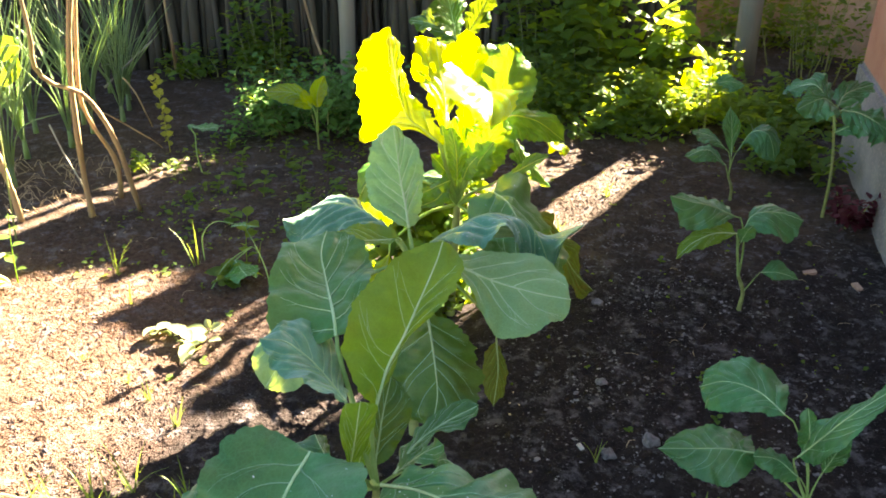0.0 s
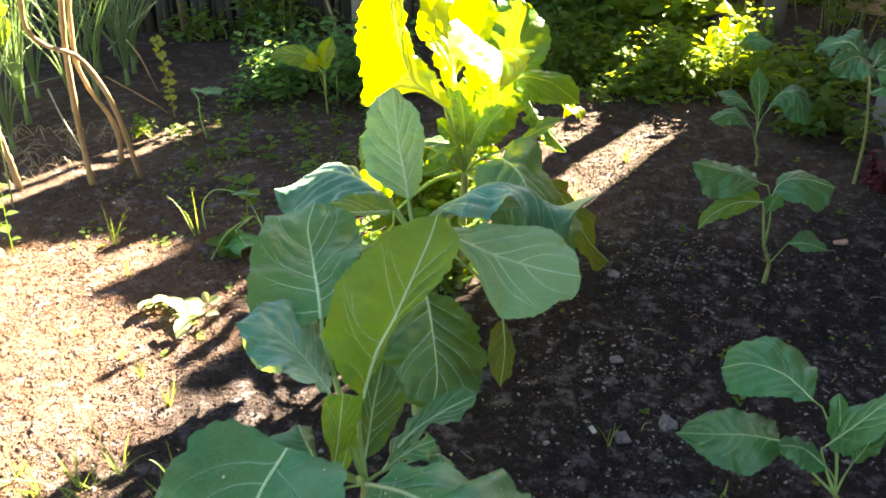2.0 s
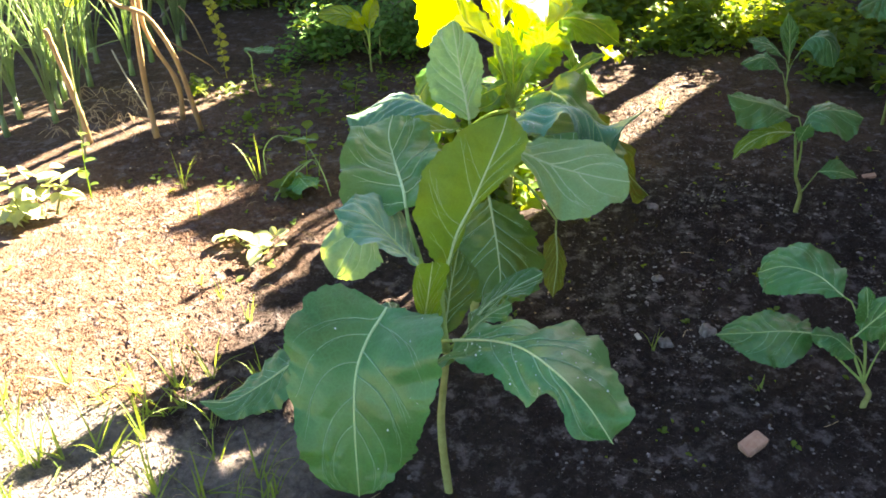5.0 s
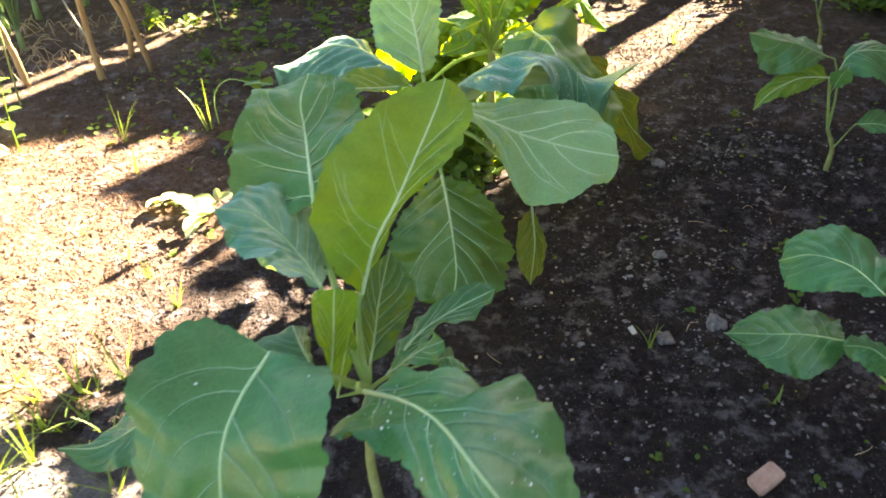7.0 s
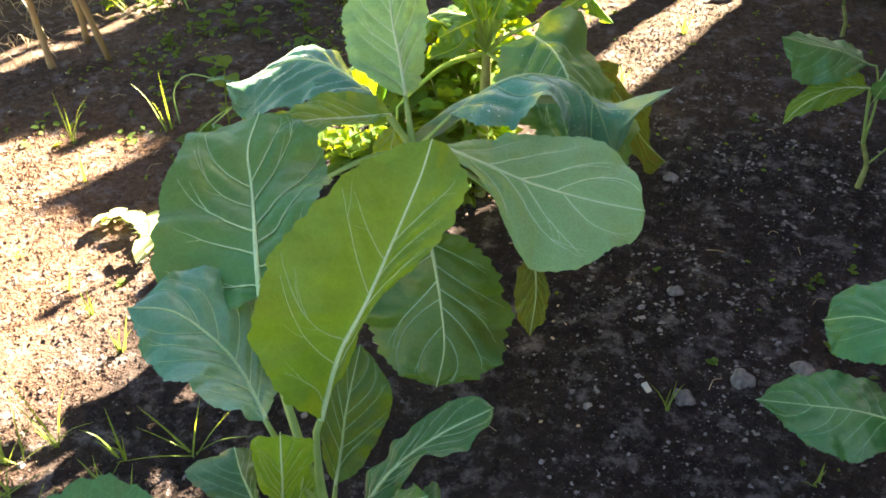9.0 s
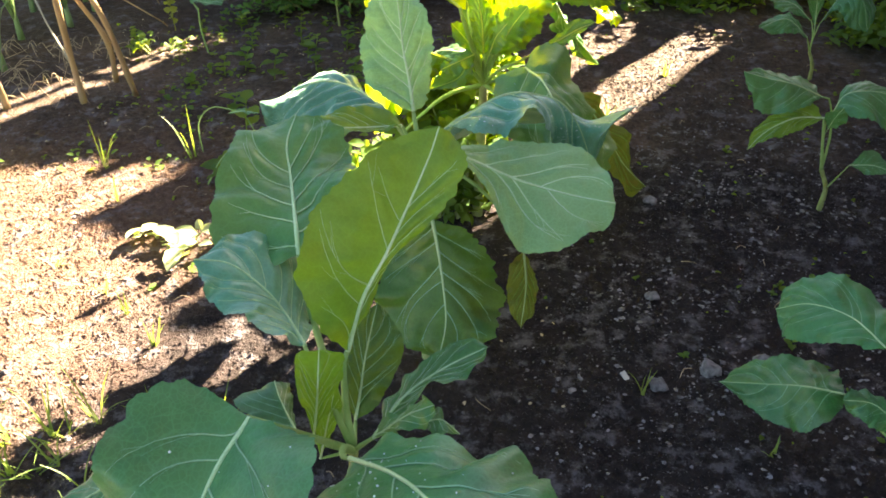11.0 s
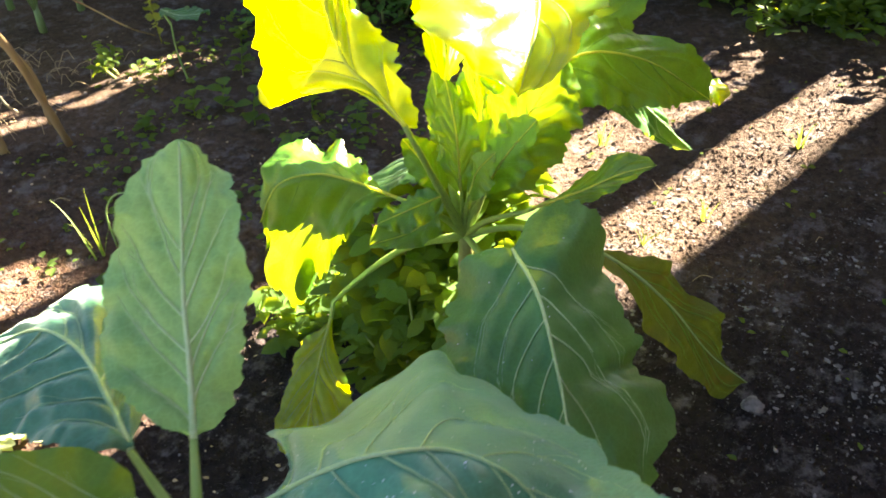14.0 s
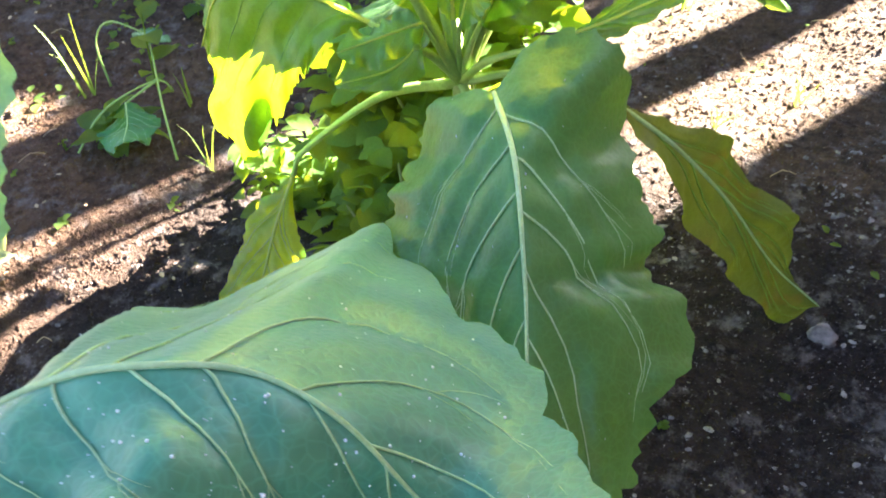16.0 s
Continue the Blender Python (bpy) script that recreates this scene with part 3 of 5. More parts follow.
def crumbs(label, count, area, sizes, seed, mat=soil):
    """A loose cover of tiny soil crumbs, each a squashed octahedron, thicker in uneven patches."""
    r = np.random.RandomState(seed)
    x, y = r.uniform(area[0], area[1], count), r.uniform(area[2], area[3], count)
    keep = [noise.noise((a * 6, b * 6, 2.0)) + 0.6 * noise.noise((a * 19, b * 19, 7.0)) > c for a, b, c in zip(x, y, r.uniform(-0.9, 0.15, count))]
    x, y = x[keep], y[keep]
    m = len(x)
    size = sizes[0] + (sizes[1] - sizes[0]) * r.rand(m) ** 3
    z = np.array([ground_height(a, b) for a, b in zip(x, y)]) + size * r.uniform(-0.1, 0.25, m)
    shape = np.array([(1, 0, 0), (0, 1, 0), (-1, 0, 0), (0, -1, 0), (0, 0, 0.55), (0, 0, -0.55)])
    turn = r.uniform(0, 6.28, m)
    c, s = np.cos(turn)[:, None], np.sin(turn)[:, None]
    p = shape[None] * r.uniform(0.6, 1.4, (m, 6, 1))
    p = np.stack([p[..., 0] * c - p[..., 1] * s, p[..., 0] * s + p[..., 1] * c, p[..., 2] + r.uniform(-0.25, 0.25, (m, 6))], 2)
    v = (p * size[:, None, None] + np.stack([x, y, z], 1)[:, None]).reshape(-1, 3)
    tri = np.array([(0, 1, 4), (1, 2, 4), (2, 3, 4), (3, 0, 4), (1, 0, 5), (2, 1, 5), (3, 2, 5), (0, 3, 5)])
    f = (tri[None] + 6 * np.arange(m)[:, None, None]).reshape(-1, 3)
    ob = mesh_object("soil_crumbs", v, f.tolist(), mat, smooth=False)
    return tagged(ob, label, "soil", kind="stuff")


crumbs("loose crumbs of soil in the sun, coloured paler for it", 62000, (-1.35, -0.25, 1.25, 2.85), (0.0012, 0.0062), 51)
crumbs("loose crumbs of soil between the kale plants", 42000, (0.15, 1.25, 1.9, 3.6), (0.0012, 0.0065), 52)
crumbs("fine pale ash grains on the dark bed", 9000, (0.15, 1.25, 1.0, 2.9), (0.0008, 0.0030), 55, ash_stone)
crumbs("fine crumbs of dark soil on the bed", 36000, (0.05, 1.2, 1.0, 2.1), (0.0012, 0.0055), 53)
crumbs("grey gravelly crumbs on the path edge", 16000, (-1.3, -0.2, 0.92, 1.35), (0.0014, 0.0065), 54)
lumps("ash_pebbles", "pale grey ash lumps and pebbles on soil", 5200, (0.1, 1.6, 0.95, 2.9), (0.0010, 0.0055), ash_stone, 6, flat=0.35)
lumps("ash_flakes", "pale flat flakes of ash on dark soil", 3800, (0.25, 1.1, 1.40, 2.75), (0.002, 0.0075), ash_stone, 8, flat=0.35, cluster=7)
lumps("pebbles", "small grey pebbles on the soil", 700, (-1.7, 0.3, 0.95, 3.4), (0.0015, 0.007), ash_stone, 7)


def stone(label, x, y, r, mat, seed, flat=0.6, name="stone", category="stone"):
    bm = bmesh.new()
    bmesh.ops.create_icosphere(bm, subdivisions=3, radius=r)
    for v in bm.verts:
        n = noise.noise(v.co * (1.2 / r) + Vector((seed, 0, 0)))
        v.co *= 1 + 0.45 * n + 0.15 * noise.noise(v.co * (3.5 / r))
        v.co.z *= flat
    ob = part(name, bm, mat, None)
    ob.location = (x, y, ground_height(x, y) + r * flat * 0.45)
    return tagged(ob, label, category)


stone("round pale grey stone lying on dark soil", 0.385, 1.53, 0.017, ash_stone, 3)
stone("pale grey lump of stone on dark soil", 0.49, 1.57, 0.019, ash_stone, 9, 0.8)
stone("pale grey stone half sunk in soil", 0.60, 1.60, 0.018, ash_stone, 14)
stone("small pale stone on dark soil", 0.414, 1.80, 0.014, ash_stone, 15)
stone("pale lump of stone beside the old leaf", 0.47, 2.20, 0.017, ash_stone, 16)


def chip(label, x, y, sx, sy, sz, turn, mat, name, tilt=8):
    bm = bmesh.new()
    bmesh.ops.create_cube(bm, size=1)
    bmesh.ops.scale(bm, vec=(sx, sy, sz), verts=bm.verts)
    rng = random.Random(int(x * 1000))
    for v in bm.verts:
        v.co += Vector((rng.uniform(-1, 1) * sx, rng.uniform(-1, 1) * sy, rng.uniform(-1, 1) * sz)) * 0.12
    bmesh.ops.bevel(bm, geom=bm.edges[:], offset=min(sx, sy, sz) * 0.15, segments=2, affect="EDGES")
    ob = part(name, bm, mat, None, smooth=False)
    ob.matrix_world = pose(x, y, ground_height(x, y) + sz * 0.4, tilt, -tilt, turn)
    return tagged(ob, label, "debris")


chip("broken piece of pale orange brick on soil", 0.484, 1.165, 0.05, 0.03, 0.02, 35, brick_mat, "brick_piece")
chip("small white chip on dark soil", 0.324, 1.545, 0.010, 0.022, 0.004, 20, white_wood, "white_chip")
chip("flat reddish brick fragment on soil", 1.30, 2.32, 0.022, 0.035, 0.012, 10, brick_mat, "brick_piece")
chip("flat reddish tile fragment on soil", 1.18, 2.40, 0.04, 0.02, 0.010, 5, brick_mat, "brick_piece")

# ---- fence, walls ----
FENCE_Y = 4.9


def fence_top(x):
    """The fence's height: low on the left, taller towards the gap. Out of view, its top is stepped to place sun and
    shade.
    """
    return (1.25 if x < -0.35 else 1.07 if 0.03 < x < 0.19 else 1.87 if x < 1.08 else 2.10) + 0.06 * noise.noise((x * 1.7, 0, 0))


fence = thing("fence", "old fence of upright brown poles", "fence")
tagged(fence, kind="structure")
rng = np.random.RandomState(11)
x = -4.2
while x < 1.455:
    r = rng.uniform(0.009, 0.036)
    x += r
    if x < 1.455:
        h = rng.uniform(-0.05, 0.05) + fence_top(x) - (0.08 if x > -0.4 else 0)
        dx, dy = rng.uniform(-0.13, 0.13) * (0.3 if x > 0.9 else 0.15 if -0.1 < x < 0.3 else 1), rng.uniform(-0.06, 0.06)
        y0 = FENCE_Y + rng.uniform(-0.03, 0.03)
        path = spline([(x, y0, -0.05), (x + dx * 0.4 + rng.uniform(-0.015, 0.015), y0 + dy * 0.5, h * 0.5), (x + dx, y0 + dy, h)], 6)
        mesh_object("pole", *tube(path, np.linspace(r, r * 0.75, 7), 7, 1, 0.06, rng), grey_wood, fence)
    x += r * rng.uniform(0.75, 1.0)
# Added second row of poles, only to block light between the front ones.
x = -4.18
while x < 1.43:
    r = rng.uniform(0.026, 0.042)
    x += r
    if x < 1.445:
        h = rng.uniform(-0.012, 0.012) + fence_top(x)
        dx = rng.uniform(-0.01, 0.01)
        path = spline([(x, 5.03, -0.05), (x + dx * 0.4, 5.03, h * 0.5), (x + dx, 5.04, h)], 4)
        mesh_object("pole", *tube(path, np.linspace(r, r * 0.8, 5), 7, 1, 0.06, rng), grey_wood, fence)
    x += r * rng.uniform(0.35, 0.6)
for z in (0.45, 1.35):
    mesh_object("rail", *tube(spline([(-4.3, 4.96, z), (-1.4, 4.97, z + 0.02), (1.46, 4.96, z)], 12), [0.022] * 13, 7), grey_wood, fence)


def post(label, x, y, h, w, mat, name="post", tilt=0.5):
    bm = bmesh.new()
    bmesh.ops.create_cube(bm, size=1)
    bmesh.ops.scale(bm, vec=(w, w * 0.7, h), verts=bm.verts)
    bmesh.ops.bevel(bm, geom=bm.edges[:], offset=0.006, segments=2, affect="EDGES")
    bmesh.ops.subdivide_edges(bm, edges=[e for e in bm.edges if abs(e.verts[0].co.z - e.verts[1].co.z) > h * 0.5], cuts=8)
    for v in bm.verts:
        v.co.x += 0.008 * noise.noise((v.co.z * 3, x, 0))
    ob = part(name, bm, mat, None)
    ob.matrix_world = pose(x, y, h / 2 - 0.05, 0, tilt, 3)
    return tagged(ob, label, "post")


post("weathered pale wooden post standing in the fence", -0.52, 4.78, 1.7, 0.085, fence_post_wood)
post("grey weathered wooden post beside the gap", 1.705, 4.88, 2.3, 0.11, fence_post_wood, tilt=-2.5)


def slab_wall(name, label, a, b, height, thick, mat, z0=-0.1):
    """An upright wall from a to b in plan, with rounded worn edges and an uneven face."""
    a, b = Vector((*a, 0)), Vector((*b, 0))
    d = b - a
    bm = bmesh.new()
    bmesh.ops.create_cube(bm, size=1)
    bmesh.ops.scale(bm, vec=(d.length, thick, height), verts=bm.verts)
    bmesh.ops.bevel(bm, geom=bm.edges[:], offset=0.02, segments=2, affect="EDGES")
    ob = part(name, bm, mat, None, smooth=False)
    ob.matrix_world = pose(*((a + b) / 2 + Vector((0, 0, height / 2 + z0))), 0, 0, math.degrees(math.atan2(d.y, d.x)))
    return tagged(ob, label, "wall", kind="structure")


red_plaster = rough_material("red_plaster", [(0.3, (0.45, 0.19, 0.12)), (0.7, (0.60, 0.30, 0.20))], 4, rough=0.9, bump=0.4, bump_scale=80, distance=0.004, fine=(0.5, 0.27, 0.2))
lime = rough_material("limewash", [(0.3, (0.20, 0.185, 0.18)), (0.7, (0.34, 0.32, 0.31))], 5, rough=0.95, bump=0.5, bump_scale=70, distance=0.005, fine=(0.42, 0.36, 0.33))
mud = rough_material("mud_wall", [(0.3, (0.32, 0.225, 0.145)), (0.7, (0.52, 0.39, 0.27))], 7, rough=1.0, bump=0.8, bump_scale=40, distance=0.02)
EAST = Vector((-0.271, -0.963, 0))


def house(name, label, corner, along, length, depth, height, side, mat, foot=None, base=-0.1, roof=True):
    """A plain house block from a corner: its seen wall runs along, the rest closes it behind; a flat roof with eaves
    lies on top. It also makes the added shade blocks.
    """
    along = Vector(along).normalized()
    out = Vector((-along.y, along.x, 0)) * side
    turn = math.degrees(math.atan2(along.y, along.x))
    def block(n, lab, length, depth, height, z0, mat, grow=0.0, category="wall"):
        bm = bmesh.new()
        bmesh.ops.create_cube(bm, size=1)
        bmesh.ops.scale(bm, vec=(length + 2 * grow, depth + 2 * grow, height), verts=bm.verts)
        bmesh.ops.bevel(bm, geom=bm.edges[:], offset=0.015, segments=2, affect="EDGES")
        ob = part(n, bm, mat, None, smooth=False)
        ob.matrix_world = pose(*(Vector((*corner, 0)) + along * length / 2 + out * depth / 2 + Vector((0, 0, z0 + height / 2))), 0, 0, turn)
        return tagged(ob, lab, category, kind="structure")
    if foot:
        block(name + "_foot", "rough grey limewashed foot of the house wall", length, depth, 0.50, -0.1, foot, 0.015)
    block(name, label, length, depth, height, 0.36 if foot else base, mat)
    if roof:
        block(name + "_roof", "plain flat roof slab with eaves", length, depth, 0.14, (0.36 if foot else base) + height - 0.004, lime, 0.03, "roof")


house("wall_east", "red plastered house wall above a grey foot", (1.78, 3.57), EAST, 3.0, 2.6, 2.3, 1, red_plaster, lime)
slab_wall("wall_north_low", "low brown mud wall behind the gap", (0.9, 6.1), (2.74, 6.0), 1.5, 0.25, mud)
NORTH = (0.819, -0.574, 0)
# Added blocks that only cast shade; a slot lets sun reach the top leaves.
house("shade_block", "brown block added to shade the garden from behind", (2.345, 5.386), NORTH, 3.0, 2.5, 2.92, 1, mud, roof=False)
house("shade_block_band", "added set-back block that leaves a slot for sunlight", (2.430, 5.357), NORTH, 2.7, 2.3, 0.5, 1, mud, base=2.823, roof=False)
house("shade_block_top", "added slab that casts shade from above the light slot", (2.345, 5.386), NORTH, 3.0, 0.12, 2.5, 1, mud, base=3.05, roof=False)

# ---- kale ----
kale_a = kale("kale_plant", "large blue-green kale plant with broad drooping leaves", (-0.105, 1.06, 0), (-0.095, 1.0, 0.37), 0.0075, lean=(-0.012, 0.0))
kale_b = kale("kale_plant", "tall kale plant with wide pale-veined leaves", (-0.06, 1.60, 0), (-0.052, 1.545, 0.47), 0.0105)
kale_c = kale("kale_plant", "tall sunlit kale plant with glowing upper leaves", (0.03, 2.15, 0), (0.045, 2.11, 0.36), 0.013)
kale_d = kale("kale_plant", "young kale plant with toothed leaves on dark soil", (0.752, 1.305, 0), (0.742, 1.308, 0.055), 0.0065, lean=(0.01, 0))
kale_e = kale("kale_plant", "young kale plant with upright stem and curled leaves", (0.887, 2.184, 0), (0.862, 2.17, 0.115), 0.0065, lean=(0.012, 0.0))
kale_f = kale("kale_plant", "slender young kale plant in the shade", (1.11, 3.01, 0), (1.082, 2.99, 0.10), 0.0062, lean=(0.008, 0))
kale_g = kale("kale_plant", "tall thin kale plant beside the house wall", (1.40, 2.85, 0), (1.31, 2.74, 0.42), 0.0055, lean=(0.014, 0.0))
kale_h = kale("kale_seedling", "kale seedling with two broad leaves", (-0.535, 3.54, 0), (-0.536, 3.53, 0.085), 0.0045)
kale_i = kale("kale_plant", "tall kale plant half hidden behind others", (0.08, 2.95, 0), (0.06, 2.92, 0.50), 0.011)
# Stand-in plant for a bright leaf by the stakes; its kind is guessed.
kale_j = kale("bean_plant", "thin climber, kind guessed, with yellow-lit leaves by the stakes", (-1.45, 2.62, 0), (-1.38, 2.56, 0.50), 0.003, group="beans")
tagged(kale_j, category="bean plant")
kale_w = thing("wilted_weed", "wilted weed with bent stems and a drooping leaf", "weed")
CROWNS[kale_w.name] = (-0.595, 2.40, 0.085)
for bend in ([(-0.769, 2.472, 0), (-0.765, 2.47, 0.09), (-0.715, 2.465, 0.142), (-0.64, 2.46, 0.132)], [(-0.524, 2.307, 0.0), (-0.552, 2.345, 0.07), (-0.605, 2.42, 0.125), (-0.64, 2.46, 0.132)],
             [(-0.700, 2.28, 0.0), (-0.66, 2.33, 0.06), (-0.595, 2.40, 0.085), (-0.58, 2.41, 0.06)]):
    mesh_object("stem", *tube(spline(bend, 14), np.linspace(0.0021, 0.0013, 15), 6), stem_green, kale_w)
kale_k = thing("seedling", "thin seedling with one flat pale leaf on top", "weed")
CROWNS[kale_k.name] = (-0.985, 3.258, 0.15)
mesh_object("stem", *tube(spline([(-0.975, 3.258, -0.01), (-0.988, 3.258, 0.08), (-0.985, 3.258, 0.165)], 8), np.linspace(0.0034, 0.0026, 9), 6), stem_green, kale_k)
leaf(kale_a, [(-0.173, 0.905, 0.516), (-0.198, 0.855, 0.494), (-0.211, 0.815, 0.463), (-0.214, 0.785, 0.398), (-0.213, 0.760, 0.293)], [(-0.249, 0.930, 0.536), (-0.295, 0.890, 0.532), (-0.310, 0.840, 0.501), (-0.302, 0.790, 0.422), (-0.270, 0.760, 0.330)], [(-0.104, 0.860, 0.544), (-0.081, 0.790, 0.546), (-0.098, 0.765, 0.477), (-0.128, 0.755, 0.386), (-0.175, 0.755, 0.316)], leaf_blue, seed=1, sweep=.42, wave=.008, teeth=.06, drops=10, thick=1.15, ripple=.5)
leaf(kale_a, [(-0.079, 0.910, 0.455), (-0.029, 0.860, 0.491), (0.012, 0.800, 0.524), (0.048, 0.730, 0.544), (0.086, 0.680, 0.531), (0.117, 0.660, 0.488)], [(-0.038, 0.930, 0.470), (0.052, 0.890, 0.489), (0.093, 0.874, 0.526), (0.126, 0.810, 0.511), (0.131, 0.740, 0.506), (0.140, 0.690, 0.503)], [(-0.103, 0.845, 0.447), (-0.033, 0.780, 0.501), (0.010, 0.720, 0.502), (0.040, 0.700, 0.531), (0.077, 0.670, 0.493)], leaf_blue, seed=2, wave=.012, teeth=.06, drops=60, thick=1.1)
leaf(kale_a, [(-0.344, 1.000, 0.348), (-0.403, 0.990, 0.308), (-0.456, 0.980, 0.280), (-0.506, 0.970, 0.287)], [(-0.377, 1.040, 0.339), (-0.428, 1.030, 0.298), (-0.471, 1.000, 0.280)], [(-0.350, 0.960, 0.304), (-0.396, 0.950, 0.288), (-0.455, 0.950, 0.266)], leaf_blue, seed=3, wave=.006)
leaf(kale_a, [(-0.096, 1.030, 0.497), (-0.078, 1.055, 0.553), (-0.054, 1.085, 0.590), (-0.031, 1.120, 0.630), (-0.007, 1.155, 0.675), (0.004, 1.180, 0.702)], [(-0.124, 1.010, 0.551), (-0.136, 1.015, 0.612), (-0.127, 1.045, 0.649), (-0.093, 1.100, 0.680), (-0.053, 1.160, 0.693)], [(-0.075, 1.060, 0.535), (-0.033, 1.110, 0.587), (0.009, 1.130, 0.627), (0.031, 1.160, 0.661), (0.022, 1.180, 0.690)], leaf_pale, seed=4, wave=.005, teeth=.05, cup=.05, thick=1.1, ribs=5, sweep=.26)
leaf(kale_a, [(-0.160, 1.120, 0.565), (-0.167, 1.150, 0.586), (-0.191, 1.245, 0.602), (-0.202, 1.290, 0.624), (-0.198, 1.340, 0.641)], [(-0.204, 1.110, 0.550), (-0.264, 1.140, 0.564), (-0.274, 1.170, 0.590), (-0.278, 1.240, 0.615), (-0.265, 1.310, 0.634), (-0.235, 1.340, 0.635)], [(-0.126, 1.120, 0.579), (-0.112, 1.190, 0.603), (-0.114, 1.270, 0.620), (-0.151, 1.330, 0.636)], leaf_green, seed=5, wave=.007, teeth=.05, thick=1.15)
leaf(kale_a, [(-0.135, 1.000, 0.529), (-0.170, 1.055, 0.534), (-0.197, 1.075, 0.553), (-0.232, 1.085, 0.576), (-0.270, 1.080, 0.585)], [(-0.161, 0.990, 0.550), (-0.208, 1.010, 0.553), (-0.245, 1.040, 0.567)], [(-0.143, 1.070, 0.510), (-0.165, 1.140, 0.543), (-0.200, 1.150, 0.565), (-0.239, 1.130, 0.582)], leaf_teal, seed=6, wave=.006, teeth=.05, thick=1.1)
leaf(kale_a, [(-0.135, 0.980, 0.409), (-0.122, 0.972, 0.478), (-0.115, 0.965, 0.523), (-0.109, 0.960, 0.562)], [(-0.135, 0.975, 0.451), (-0.141, 0.965, 0.500), (-0.136, 0.962, 0.543), (-0.129, 0.961, 0.558)], [(-0.123, 0.985, 0.440), (-0.098, 0.980, 0.489), (-0.089, 0.975, 0.531), (-0.090, 0.965, 0.560)], leaf_pale, seed=8, wave=.003, teeth=.02, thick=.8)
leaf(kale_a, [(-0.104, 1.070, 0.349), (-0.098, 1.095, 0.381), (-0.091, 1.115, 0.422), (-0.079, 1.160, 0.466)], [(-0.116, 1.080, 0.374), (-0.118, 1.100, 0.410), (-0.106, 1.130, 0.454)], [(-0.077, 1.080, 0.366), (-0.045, 1.120, 0.417), (-0.056, 1.140, 0.450)], leaf_dark, seed=9, wave=.004, teeth=.03, cup=.12)
leaf(kale_a, [(-0.067, 0.990, 0.404), (-0.033, 1.020, 0.439), (0.010, 1.050, 0.455), (0.061, 1.068, 0.474)], [(-0.055, 1.040, 0.419), (-0.020, 1.060, 0.452), (0.017, 1.080, 0.469), (0.045, 1.080, 0.476)], [(-0.031, 1.000, 0.436), (-0.007, 1.015, 0.455), (0.029, 1.030, 0.466), (0.056, 1.055, 0.467)], leaf_green, seed=10, wave=.004, teeth=.03)
leaf(kale_a, [(-0.064, 0.970, 0.423), (-0.025, 0.960, 0.468), (0.006, 0.955, 0.490)], [(-0.039, 0.980, 0.449), (-0.006, 0.970, 0.486)], [(-0.035, 0.950, 0.454), (-0.004, 0.940, 0.473)], leaf_green, seed=11, wave=.006)
leaf(kale_a, [(-0.154, 0.985, 0.413), (-0.178, 1.020, 0.427), (-0.192, 1.050, 0.431)], [(-0.195, 1.000, 0.412), (-0.236, 1.030, 0.413), (-0.220, 1.050, 0.418)], [(-0.162, 1.010, 0.416), (-0.174, 1.050, 0.422)], leaf_blue, seed=12, wave=.004)
leaf(kale_a, [(-0.133, 0.990, 0.366), (-0.118, 0.995, 0.429), (-0.106, 1.000, 0.476)], [(-0.132, 0.990, 0.418)], [(-0.104, 1.000, 0.432)], leaf_pale, seed=13, wave=.002, teeth=.02, thick=.8)
leaf(kale_a, [(-0.013, 1.000, 0.417), (0.010, 0.990, 0.433), (0.031, 0.980, 0.422)], [(0.004, 1.020, 0.417)], [(0.006, 0.970, 0.430)], leaf_green, seed=14, wave=.004)
leaf(kale_b, [(-0.025, 1.400, 0.443), (-0.016, 1.385, 0.391), (-0.008, 1.360, 0.341), (-0.004, 1.330, 0.295), (-0.014, 1.300, 0.254)], [(-0.074, 1.420, 0.399), (-0.109, 1.410, 0.332), (-0.114, 1.380, 0.287), (-0.078, 1.330, 0.257)], [(0.026, 1.420, 0.409), (0.063, 1.410, 0.362), (0.087, 1.380, 0.301), (0.055, 1.320, 0.269)], leaf_dark, seed=21, wave=.008, teeth=.08, thick=1.1)
leaf(kale_b, [(-0.010, 1.420, 0.553), (0.047, 1.425, 0.523), (0.106, 1.415, 0.501), (0.180, 1.400, 0.486), (0.245, 1.385, 0.481)], [(0.046, 1.470, 0.530), (0.122, 1.480, 0.535), (0.198, 1.470, 0.530), (0.236, 1.430, 0.507)], [(0.044, 1.400, 0.512), (0.079, 1.360, 0.459), (0.103, 1.330, 0.438), (0.145, 1.320, 0.442), (0.199, 1.340, 0.450), (0.236, 1.365, 0.459)], leaf_under, seed=22, ribs=4, wave=.005, teeth=.035, cup=.05, thick=1.2)
